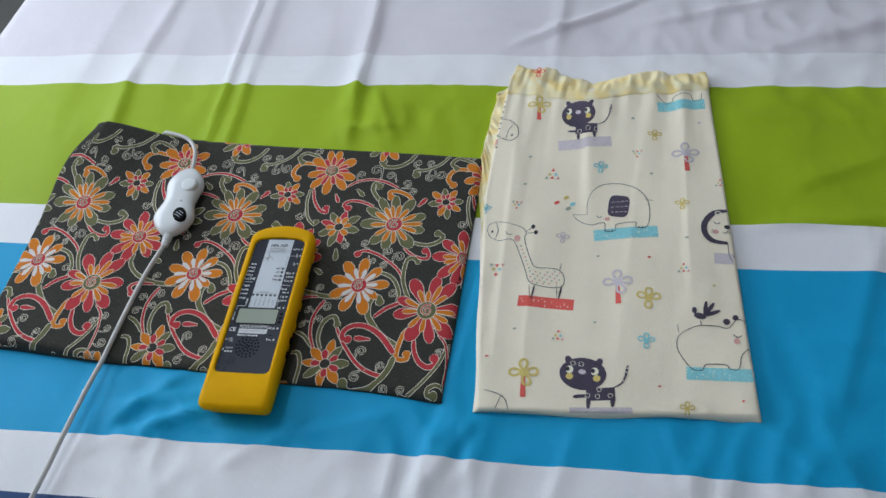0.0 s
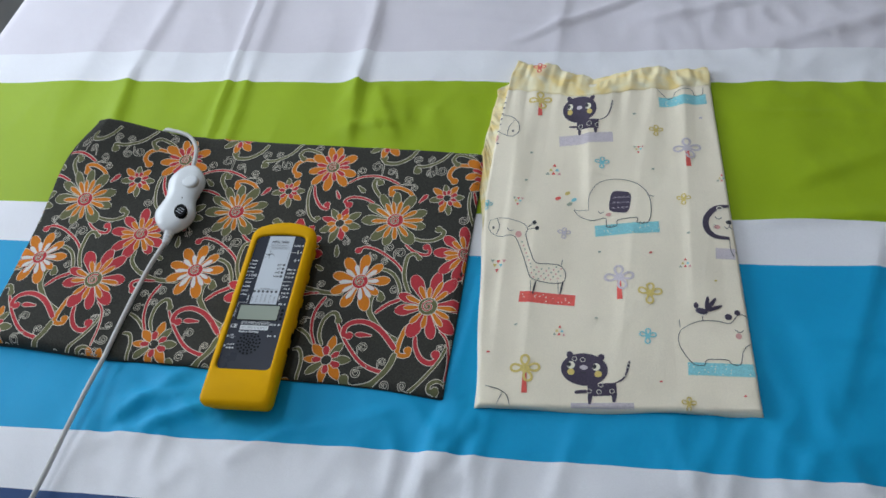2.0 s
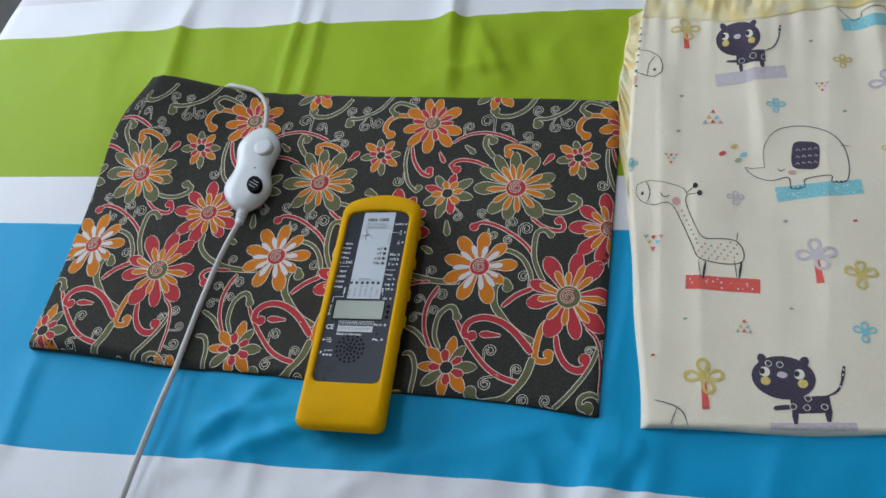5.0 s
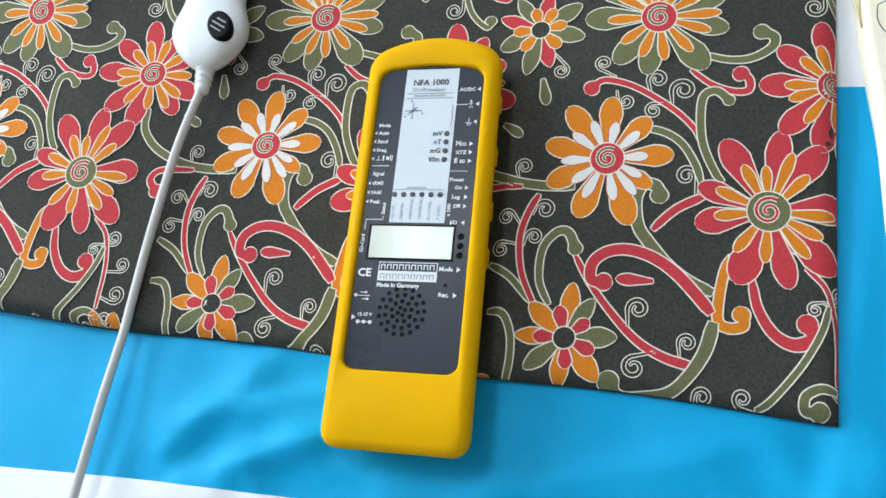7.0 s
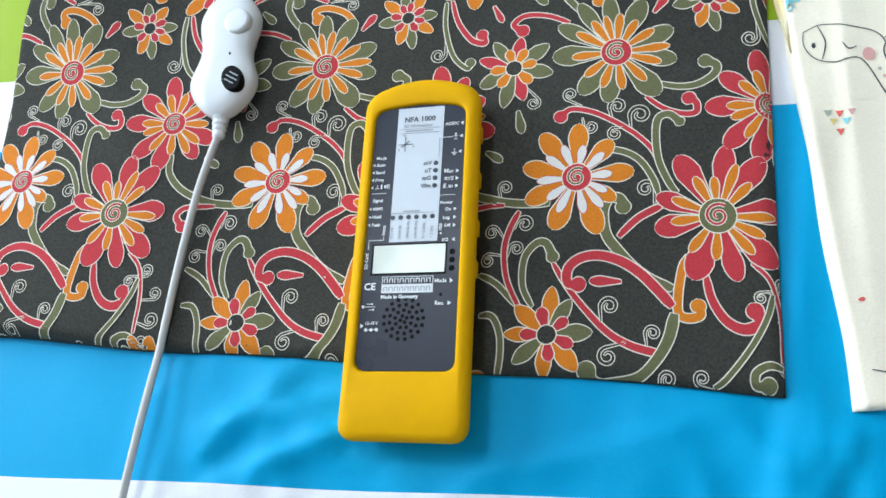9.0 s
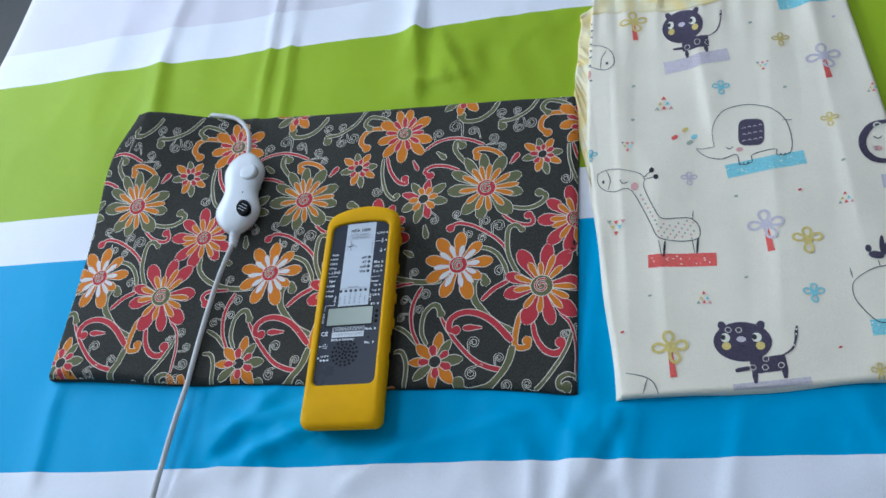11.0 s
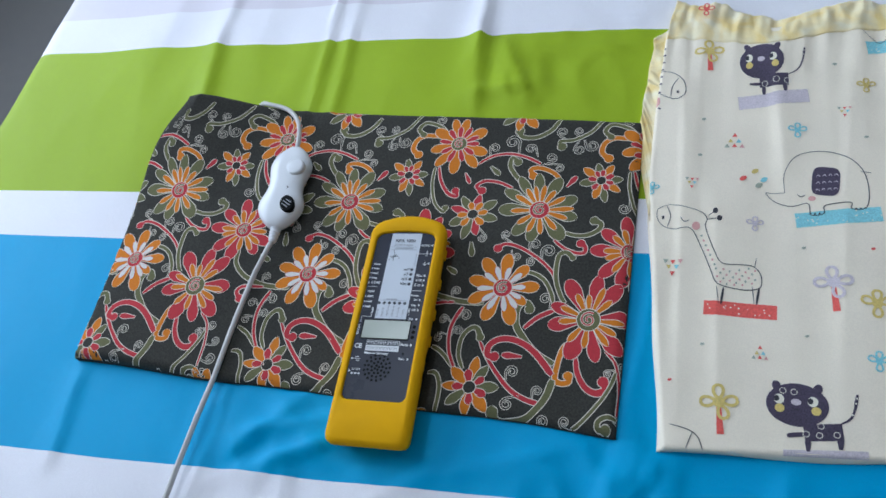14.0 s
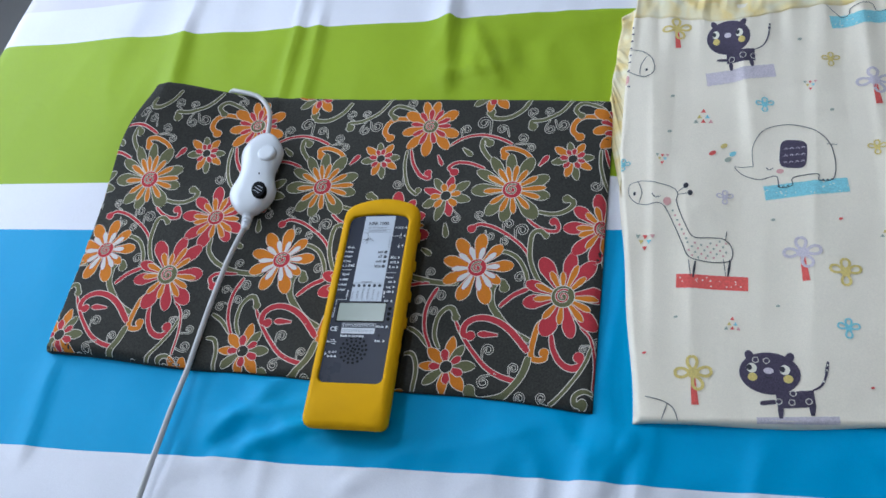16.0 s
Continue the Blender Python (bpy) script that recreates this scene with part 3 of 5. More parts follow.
def tube(points, radius, sides=12, samples=10):
    """A round cord along a smooth line through the points."""
    pts = [Vector(p) for p in points]
    line = []
    for i in range(len(pts) - 1):
        p0, p1, p2, p3 = pts[max(0, i - 1)], pts[i], pts[i + 1], pts[min(len(pts) - 1, i + 2)]
        for k in range(samples):
            t = k / samples
            line.append(0.5 * ((2 * p1) + (p2 - p0) * t + (2 * p0 - 5 * p1 + 4 * p2 - p3) * t * t + (3 * p1 - p0 - 3 * p2 + p3) * t ** 3))
    line.append(pts[-1])
    loops = []
    for i, p in enumerate(line):
        d = (line[min(len(line) - 1, i + 1)] - line[max(0, i - 1)]).normalized()
        side = d.cross(Vector((0, 0, 1))).normalized()
        up = side.cross(d)
        loops.append([tuple(p + radius * (math.cos(2 * math.pi * k / sides) * side + math.sin(2 * math.pi * k / sides) * up)) for k in range(sides)])
    return loft(bmesh.new(), loops)


inv = remote.matrix_world.inverted()


def cord(points, radius):
    return [tuple(inv @ Vector(p)) for p in points], radius


near_cord = [(-0.0463, 0.031, 0.6175), (-0.0500, 0.016, 0.6165), (-0.0555, -0.010, 0.6140), (-0.0590, -0.054, 0.6125), (-0.0605, -0.094, 0.6115), (-0.0610, -0.112, 0.6110),
             (-0.0615, -0.133, 0.6125), (-0.0625, -0.153, 0.6130), (-0.0648, -0.193, 0.6120), (-0.069, -0.24, 0.608), (-0.078, -0.30, 0.604), (-0.10, -0.42, 0.604), (-0.20, -0.60, 0.604),
             (-0.42, -0.72, 0.604), (-0.53, -0.76, 0.56), (-0.54, -0.77, 0.3), (-0.56, -0.75, 0.02), (-0.9, -0.6, 0.004)]
far_cord = [(-0.0540, 0.138, 0.6185), (-0.0555, 0.155, 0.620), (-0.0625, 0.174, 0.620), (-0.077, 0.1895, 0.619), (-0.092, 0.196, 0.619), (-0.108, 0.2005, 0.618), (-0.118, 0.206, 0.613), (-0.128, 0.211, 0.604)]
part("cord", tube(*cord(near_cord, 0.0025)), CORD, remote, "pale grey cord")
part("cord", tube(*cord(far_cord, 0.0025)), CORD, remote, "pale grey cord")


# ---- printed shapes: thin layers of dye that lie on the cloth ----
NAMES = list(PRINT)
LAYERS = [PRINT[n] for n in NAMES]


class Dye:
    """Collects flat shapes, layer upon layer, and lays them on a cloth by its height function."""

    def __init__(self, names, step=0.00003):
        self.bm, self.names, self.step = bmesh.new(), names, step

    def strip(self, colour, level, line, widths, cols=2):
        rows = []
        for i, (x, y) in enumerate(line):
            ax, ay = line[max(0, i - 1)]
            bx, by = line[min(len(line) - 1, i + 1)]
            ln = math.hypot(bx - ax, by - ay) or 1.0
            nx, ny = -(by - ay) / ln, (bx - ax) / ln
            rows.append([self.bm.verts.new((x + nx * widths[i] * f, y + ny * widths[i] * f, level)) for f in np.linspace(1, -1, cols + 1)])
        k = self.names.index(colour)
        for a, b in zip(rows, rows[1:]):
            for c in range(cols):
                self.bm.faces.new((a[c], a[c + 1], b[c + 1], b[c])).material_index = k

    def edged(self, colour, level, line, widths, edge, rim="cream"):
        """A strip of one colour with a border all round, in one sheet."""
        (ax, ay), (bx, by) = line[0], line[1]
        (cx, cy), (dx, dy) = line[-2], line[-1]
        la, lb = math.hypot(bx - ax, by - ay) or 1, math.hypot(dx - cx, dy - cy) or 1
        line = [(ax - (bx - ax) / la * edge * 0.6, ay - (by - ay) / la * edge * 0.6)] + line + [(dx + (dx - cx) / lb * edge * 0.6, dy + (dy - cy) / lb * edge * 0.6)]
        full = [widths[0]] + [w + edge for w in widths] + [widths[-1]]
        inner = [widths[0] * 0.6] + list(widths) + [widths[-1] * 0.6]
        rows = []
        for i, (x, y) in enumerate(line):
            ax, ay = line[max(0, i - 1)]
            bx, by = line[min(len(line) - 1, i + 1)]
            ln = math.hypot(bx - ax, by - ay) or 1.0
            nx, ny = -(by - ay) / ln, (bx - ax) / ln
            rows.append([self.bm.verts.new((x + nx * o, y + ny * o, level)) for o in (full[i], inner[i], 0.0, -inner[i], -full[i])])
        k, cream = self.names.index(colour), self.names.index(rim)
        for j, (a, b) in enumerate(zip(rows, rows[1:])):
            for c in range(4):
                end = j == 0 or j == len(rows) - 2 or c in (0, 3)
                self.bm.faces.new((a[c], a[c + 1], b[c + 1], b[c])).material_index = cream if end else k

    def disc(self, colour, level, x, y, rx, ry=None, angle=0.0, n=20, power=1.0):
        ry = ry or rx
        ca, sa, k = math.cos(angle), math.sin(angle), self.names.index(colour)
        count = max(2, int(max(rx, ry) / 0.0025))
        rings = []
        for f in np.linspace(1.0 / count, 1.0, count):
            ring_ = []
            for t in [2 * math.pi * i / n for i in range(n)]:
                px, py = rx * math.copysign(abs(math.cos(t)) ** power, math.cos(t)), ry * math.copysign(abs(math.sin(t)) ** power, math.sin(t))
                ring_.append(self.bm.verts.new((x + f * (px * ca - py * sa), y + f * (px * sa + py * ca), level)))
            rings.append(ring_)
        self.bm.faces.new(rings[0]).material_index = k
        for a, b in zip(rings, rings[1:]):
            for i in range(n):
                j = (i + 1) % n
                self.bm.faces.new((a[j], a[i], b[i], b[j])).material_index = k

    def lay(self, name, parent, height, materials, planes=(), label="", lift=0.0004, warp=None):
        """Cuts the shapes at the cloth's edges, then lifts them on to it."""
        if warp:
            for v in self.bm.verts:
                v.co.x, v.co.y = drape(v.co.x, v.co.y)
        for px, py, nx, ny in planes:
            if any((v.co.x - px) * nx + (v.co.y - py) * ny > 0 for v in self.bm.verts):
                bmesh.ops.bisect_plane(self.bm, geom=self.bm.verts[:] + self.bm.edges[:] + self.bm.faces[:], plane_co=(px, py, 0), plane_no=(nx, ny, 0), clear_outer=True)
        if not self.bm.faces:
            self.bm.free()
            return None
        for v in self.bm.verts:
            v.co.z = height(v.co.x, v.co.y) + lift + v.co.z * self.step
            if warp:
                v.co.x, v.co.y = warp(v.co.x, v.co.y)
        used = sorted({f.material_index for f in self.bm.faces})
        for f in self.bm.faces:
            f.material_index = used.index(f.material_index)
            f.normal_update()
            if f.normal.z < 0:
                f.normal_flip()
        return part(name, self.bm, [materials[k] for k in used], parent, label)


def spline(pts, n):
    """A smooth line of n steps between each two points."""
    out = []
    for i in range(len(pts) - 1):
        p = [pts[max(0, i - 1)], pts[i], pts[i + 1], pts[min(len(pts) - 1, i + 2)]]
        for k in range(n):
            t = k / n
            out.append(tuple(0.5 * (2 * p[1][a] + (p[2][a] - p[0][a]) * t + (2 * p[0][a] - 5 * p[1][a] + 4 * p[2][a] - p[3][a]) * t * t
                                    + (3 * p[1][a] - p[0][a] - 3 * p[2][a] + p[3][a]) * t ** 3) for a in (0, 1)))
    return out + [pts[-1]]


REPEAT_X, REPEAT_Y = 0.1920, 0.289
SHIFTS = [0.19 - k * REPEAT_X for k in (-1, 0, 1, 2, 3)]
EDGE = 0.00066
DEPTH = itertools.cycle(range(8))


def repeated(draw, name, reach, x, y, label="", rows=(0,)):
    """Prints one motif of the cloth's pattern at each of its repeats that falls on the pad."""
    for sx, sy in [(a, j * REPEAT_Y) for a in SHIFTS for j in rows]:
        cx, cy = x + sx, y + sy
        if -0.25 - reach < cx < 0.305 + reach and -0.125 - reach < cy < 0.225 + reach:
            d = Dye(NAMES)
            draw(d, sx, sy)
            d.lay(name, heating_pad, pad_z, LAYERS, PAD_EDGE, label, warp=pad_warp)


def petal(d, colour, level, x, y, angle, r0, r1, w, outline=True, point=0.0):
    """A petal from r0 to r1 along an angle: broad near its end, with a cream edge."""
    ca, sa = math.cos(angle), math.sin(angle)
    fs = [0, 0.12, 0.3, 0.5, 0.65, 0.78, 0.88, 0.95, 0.985, 1.0]
    def width(f):
        round_ = math.sqrt(max(0.0, 1 - (max(0, f - 0.62) / 0.38) ** 2))
        tip = max(0.0, 1 - max(0, f - 0.45) / 0.55)
        return (0.30 + 0.70 * min(1, f / 0.66)) * (round_ * (1 - point) + tip * point)
    line = [(x + ca * (r0 + (r1 - r0) * f), y + sa * (r0 + (r1 - r0) * f)) for f in fs]
    d.edged(colour, level, line, [max(w * width(f), 0.0001) for f in fs], EDGE * (0.6 if colour == "white" else 1), "red" if colour == "white" else "cream")


def swirl(d, x, y, r, colour, level, turns=1.6, width=0.0007, start=0.0, way=1):
    pts = []
    n = int(16 * turns)
    for i in range(n + 1):
        t = i / n
        a = start + way * 2 * math.pi * turns * t
        pts.append((x + r * (1 - 0.86 * t) * math.cos(a), y + r * (1 - 0.86 * t) * math.sin(a)))
    d.strip(colour, level, pts, [width * (1 - 0.3 * i / n) for i in range(n + 1)], 1)


STYLES = {}


def style(name, centre, swirl_colour, hub, outer, inner, breadth=0.245, point=0.0):
    """outer, inner: the petals' angle in degrees, length in mm and colour."""
    STYLES[name] = (centre, swirl_colour, hub, outer, inner, breadth, point)


def fan(colour, *pairs):
    return [(a, r, colour) for a, r in pairs]


style("white", "red", "olive", 8.4, fan("orange", (6, 33.0), (49, 30.5), (90, 34.5), (128, 36.0), (167, 33.0), (207, 33.0), (249, 34.5), (292, 37.5), (328, 27.0)),
      fan("white", (6, 20.5), (45, 21.5), (81, 20.5), (114, 22.5), (144, 23.0), (185, 23.5), (219, 21.5), (245, 24.0), (283, 23.0), (310, 24.5), (333, 20.0)))
style("red", "olive", "red", 9.8, fan("red", (6, 36.0), (54, 42.0), (83, 42.0), (122, 42.0), (162, 35.0), (195, 35.0), (250, 39.5), (286, 38.5), (317, 41.5)),
      fan("orange", (47, 26.0), (71, 32.0), (95, 23.0), (119, 26.0), (159, 26.5), (190, 25.5), (235, 26.0), (268, 25.5), (311, 28.5), (334, 27.0), (358, 30.0)))
style("olive", "red", "olive", 9.0, fan("olive", (24, 37.0), (66, 39.5), (98, 40.0), (124, 43.0), (150, 42.0), (182, 39.0), (233, 35.0), (263, 34.5), (311, 39.5), (350, 36.5)),
      fan("orange", (6, 32.0), (34, 27.0), (61, 25.0), (86, 27.0), (106, 26.5), (124, 27.0), (149, 29.0), (185, 27.0), (221, 24.5), (252, 25.0), (280, 26.0), (312, 27.0), (344, 28.0)))
style("small_red", "red", "olive", 8.0, fan("red", (28, 27.0), (66, 29.0), (101, 36.0), (142, 34.0), (180, 35.5), (226, 35.5), (260, 35.5), (310, 33.0), (338, 35.0)),
      fan("orange", (0, 25.0), (37, 22.0), (77, 23.0), (109, 23.0), (137, 22.0), (180, 23.5), (200, 22.5), (236, 24.0), (275, 23.0), (304, 26.0), (326, 25.0)))
style("orange", "olive", "red", 7.6, fan("orange", (34, 31.5), (83, 30.5), (108, 31.5), (149, 32.5), (198, 29.5), (235, 33.5), (271, 36.0), (310, 36.0), (340, 33.0)),
      fan("red", (2, 21.0), (26, 21.0), (63, 22.0), (95, 21.0), (128, 21.0), (172, 21.0), (215, 20.0), (252, 23.0), (290, 22.0), (325, 21.0)), 0.235)
style("star_olive", "dark", "", 5.0, [(126, 24.0, "olive"), (81, 22.5, "red"), (37, 26.5, "olive"), (350, 25.0, "olive"), (289, 24.0, "red"), (260, 28.0, "olive"), (209, 24.0, "olive"), (162, 24.0, "red")],
      fan("orange", (15, 14.5), (62, 15.0), (108, 14.0), (185, 15.0), (235, 15.5), (318, 16.0)), 0.27, 0.5)
style("star_orange", "dark", "", 5.2, [(86, 27.5, "orange"), (58, 23.5, "olive"), (5, 25.0, "olive"), (312, 26.0, "orange"), (267, 23.5, "orange"), (222, 24.0, "olive"), (180, 24.0, "orange"), (139, 24.5, "orange")],
      fan("red", (105, 16.0), (40, 14.5), (338, 16.0), (278, 15.0), (180, 15.0)), 0.28, 0.5)
style("star_red", "dark", "", 4.2, [(104, 19.5, "olive"), (60, 19.5, "orange"), (5, 20.0, "olive"), (328, 21.5, "orange"), (284, 24.0, "olive"), (256, 20.0, "orange"), (190, 20.5, "olive"), (143, 22.5, "orange")],
      fan("red", (85, 11.5), (30, 12.5), (345, 12.0), (305, 12.0), (230, 12.0), (170, 12.5), (120, 11.5)), 0.27, 0.45)


def bloom(kind, x, y):
    centre, swirl_colour, hub, outer, inner, breadth, point = STYLES[kind]
    x, y, hub = x / 1000, y / 1000, hub / 1000

    def lay(name, cx, cy, draw, parent):
        d = Dye(NAMES)
        draw(d, cx, cy)
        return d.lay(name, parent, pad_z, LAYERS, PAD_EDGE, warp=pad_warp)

    def half_width(petals, i):
        """Half of a petal's breadth, by the room between its neighbours."""
        angles = sorted(p[0] for p in petals)
        k = angles.index(petals[i][0])
        room = (angles[(k + 1) % len(angles)] - angles[k - 1]) % 360 / 2
        return breadth * radians(min(room, 48)) * petals[i][1] / 1000

    for sx, sy in [(a, j * REPEAT_Y) for a in SHIFTS for j in {"star_orange": (0, 1), "orange": (0, -1)}.get(kind, (0,))]:
        cx, cy = x + sx, y + sy
        if not (-0.28 < cx < 0.34 and -0.165 < cy < 0.25) or (sy < 0 and cx > 0.29) or (sy > 0 and cx < -0.19):
            continue
        flower = lay("flower_print", cx, cy, lambda d, px, py: d.disc("cream", 11, px, py, hub + EDGE), heating_pad) or heating_pad
        lay("heart", cx, cy, lambda d, px, py: d.disc(centre, 12, px, py, hub), flower)
        if swirl_colour:
            lay("swirl", cx, cy, lambda d, px, py: swirl(d, px, py, hub * 0.72, "cream", 13, 1.6, hub * 0.135, 1.0), flower)
            lay("swirl", cx, cy, lambda d, px, py: swirl(d, px, py, hub * 0.72, swirl_colour, 14, 1.6, hub * 0.075, 1.0), flower)
        for name, petals, level in (("petal", outer, 4), ("inner_petal", inner, 8)):
            for i, (angle, length, colour) in enumerate(petals):
                wide = min(half_width(petals, i), 0.0027 if name == "inner_petal" and not point else 0.009)
                lay(name, cx, cy, lambda d, px, py: petal(d, colour, level + i % 3, px, py, radians(angle), hub * 0.7, length / 1000, wide, True, point if level == 4 else point * 0.3), flower)


def ribbon(colour, w0, w1, bulb, *pts):
    """A scroll that tapers from w0 to w1 mm, with a round head of the given radius."""
    level = next(DEPTH) * 0.5
    line = [(a / 1000, b / 1000) for a, b in spline(pts, 7)]
    n = len(line) - 1
    widths = [(w0 + (w1 - w0) * i / n) / 2000 for i in range(n + 1)]
    run = [0.0]
    for (ax, ay), (bx, by) in zip(line, line[1:]):
        run.append(run[-1] + math.hypot(bx - ax, by - ay))
    for i in range(n + 1):
        widths[i] *= 0.93 * (0.70 + 0.30 * smoothstep(0.0, 0.005, run[-1] - run[i])) * (1 if bulb else 0.6 + 0.4 * smoothstep(0.0, 0.005, run[i]))
    if bulb:
        r, s = bulb / 1000, 0.0
        (ax, ay), (bx, by) = line[0], line[1]
        ln = math.hypot(bx - ax, by - ay) or 1
        for i in range(n + 1):
            s += math.hypot(line[i][0] - line[i - 1][0], line[i][1] - line[i - 1][1]) if i else 0.0
            if s < r:
                widths[i] = max(widths[i], math.sqrt(r * r - s * s))
        head = [(ax - (bx - ax) / ln * r * f, ay - (by - ay) / ln * r * f) for f in (0.99, 0.93, 0.8, 0.55, 0.28)]
        line = head + line
        widths = [r * math.sqrt(1 - f * f) for f in (0.99, 0.93, 0.8, 0.55, 0.28)] + widths
        n = len(line) - 1

    def draw(d, sx, sy):
        d.edged(colour, level, [(a + sx, b + sy) for a, b in line], widths, EDGE)
    mid = line[n // 2]
    repeated(draw, "scroll_print", 0.06, *mid)


def curl(x, y, r, bx, by, way):
    """A cream-edged tendril from a stem at bx, by that winds in round x, y; way 1 is anticlockwise."""
    x, y, r, bx, by = x / 1000, y / 1000, r / 1000, bx / 1000, by / 1000
    gap = math.hypot(bx - x, by - y)
    start = math.atan2(by - y, bx - x) + way * math.acos(min(0.96, r / gap))

    def draw(d, sx, sy):
        n, tx, ty = 22, x + r * math.cos(start), y + r * math.sin(start)
        path = [(bx + (tx - bx) * f + sx, by + (ty - by) * f + sy) for f in (0.0, 0.25, 0.5, 0.75)]
        for i in range(n + 1):
            a, q = start + way * 2 * math.pi * 1.15 * i / n, r * (1 - 0.68 * i / n)
            path.append((x + sx + q * math.cos(a), y + sy + q * math.sin(a)))
        last = len(path) - 1
        d.edged("dark", 0, path, [r * (0.05 + 0.11 * math.sin(math.pi * (i / last) ** 0.8)) for i in range(last + 1)], 0.00052)
    repeated(draw, "curl_print", 0.03, x, y)


def drop(colour, w, tip, end):
    line = [tuple(c / 1000 for c in p) for p in (tip, end)]

    def draw(d, sx, sy):
        (ax, ay), (bx, by) = line
        petal(d, colour, 0, ax + sx, ay + sy, math.atan2(by - ay, bx - ax), 0.0, math.hypot(bx - ax, by - ay) + w / 2000, w / 1600)
    repeated(draw, "drop_print", 0.02, *line[0])


ribbon("red", 3.4, 2.6, 4.0, (-11.3, 41.1), (-5.1, 46.1), (7.1, 44.1), (19.4, 38.1), (32.6, 29.1), (41.8, 20.1), (44.9, 14.1))
ribbon("red", 4.4, 2.6, 4.0, (63.5, 51.2), (67.6, 48.2), (67.6, 42.2), (60.4, 41.2), (49.1, 45.2), (38.9, 53.2))
ribbon("olive", 5.4, 3.2, 4.0, (72.9, 75.2), (79.1, 72.2), (78.0, 66.2), (68.7, 60.2), (57.4, 59.2), (45.1, 62.2))
ribbon("olive", 4.4, 3.6, 2.8, (58.3, 36.2), (52.2, 41.2), (46.0, 38.2), (44.9, 26.2), (46.9, 11.1), (53.1, -2.9), (57.2, -7.9))
ribbon("olive", 3.7, 3.4, 0.0, (17.3, 19.1), (27.5, 17.1), (36.7, 11.1), (43.8, 0.1), (46.9, -8.9))
ribbon("red", 4.4, 3.7, 0.0, (49.0, -15.9), (36.7, -22.9), (28.5, -31.0), (25.4, -35.0))
ribbon("olive", 6.0, 5.6, 4.2, (27.4, -16.9), (25.4, -11.9), (19.3, -11.9), (16.2, -19.9), (18.2, -33.0), (24.4, -42.0), (34.6, -53.0), (44.9, -60.0), (55.2, -64.0))
ribbon("red", 5.4, 6.0, 4.2, (4.0, -63.1), (-2.1, -62.1), (-2.2, -54.0), (4.0, -48.0), (14.2, -46.0), (26.4, -49.0), (37.7, -56.0), (48.0, -66.0), (55.2, -74.0))
ribbon("red", 2.6, 4.8, 0.0, (-11.3, -50.0), (-3.2, -63.1), (8.1, -77.1), (21.4, -90.1), (34.8, -97.1), (49.2, -100.1))
ribbon("orange", 5.2, 4.4, 3.9, (68.6, -73.0), (69.6, -78.0), (63.5, -80.0), (58.3, -77.0), (58.3, -65.0), (60.3, -52.0), (63.3, -44.9))
ribbon("red", 7.4, 3.8, 4.4, (97.4, -73.9), (100.5, -79.9), (92.3, -84.0), (83.0, -80.0), (75.7, -69.0), (72.6, -55.9))
ribbon("olive", 3.2, 6.4, 5.0, (10.3, -111.2), (16.4, -116.2), (24.6, -116.2), (37.9, -113.2), (46.1, -105.1), (53.2, -92.1), (56.3, -78.0))
ribbon("olive", 5.0, 3.0, 3.4, (-11.3, -47.0), (-15.4, -39.0), (-21.5, -39.0), (-27.6, -48.0), (-27.6, -64.1), (-21.5, -76.1))
ribbon("olive", 2.8, 2.8, 0.0, (106.6, -64.9), (103.6, -76.9), (95.4, -93.0), (83.2, -110.0), (77.0, -115.1))
ribbon("olive", 4.6, 3.4, 4.0, (103.8, -112.0), (97.6, -112.0), (97.6, -106.0), (103.8, -102.0), (111.0, -102.9))
ribbon("red", 3.6, 2.6, 0.0, (-32.7, -19.0), (-37.8, -31.0), (-39.8, -44.0), (-36.8, -61.1), (-28.6, -77.1))
ribbon("olive", 3.6, 2.6, 0.0, (-54.0, -57.1), (-42.9, -63.1), (-32.7, -73.1), (-26.6, -77.1))
ribbon("olive", 3.6, 3.2, 0.0, (-52.0, -81.2), (-43.9, -82.2), (-38.8, -92.2), (-37.7, -106.3), (-39.7, -115.3))
ribbon("red", 2.2, 1.8, 0.0, (96.3, -47.9), (104.6, -55.9), (108.7, -66.9), (110.9, -80.9), (111.0, -99.9))
ribbon("red", 4.2, 2.8, 4.2, (-38.6, 103.1), (-44.7, 108.1), (-37.6, 114.1), (-23.3, 113.1), (-9.0, 107.1))
ribbon("red", 4.8, 2.6, 3.7, (-65.1, 102.0), (-63.1, 96.0), (-72.2, 99.0), (-82.3, 113.0), (-87.4, 128.9))
ribbon("olive", 3.0, 2.6, 3.1, (-71.2, 82.0), (-73.2, 78.0), (-83.4, 88.0), (-90.4, 109.0), (-91.4, 127.9))
ribbon("red", 2.6, 3.1, 0.0, (-47.7, 134.0), (-35.4, 143.0), (-18.0, 146.0), (-0.6, 142.1), (14.7, 135.1))
ribbon("orange", 5.2, 4.2, 4.2, (9.5, 121.1), (6.5, 128.1), (15.7, 130.1), (29.0, 125.1), (37.2, 116.2))
ribbon("olive", 5.0, 4.0, 4.0, (-7.8, 136.1), (-13.9, 141.0), (-15.0, 132.1), (-7.9, 121.1), (2.3, 111.1))
ribbon("orange", 5.6, 4.6, 4.4, (-112.7, 142.8), (-119.8, 149.8), (-117.8, 160.7), (-108.7, 166.7), (-95.5, 165.8))
ribbon("olive", 4.7, 3.1, 3.4, (-112.8, 167.7), (-118.9, 174.6), (-112.8, 182.6), (-99.6, 179.7), (-90.4, 174.7))
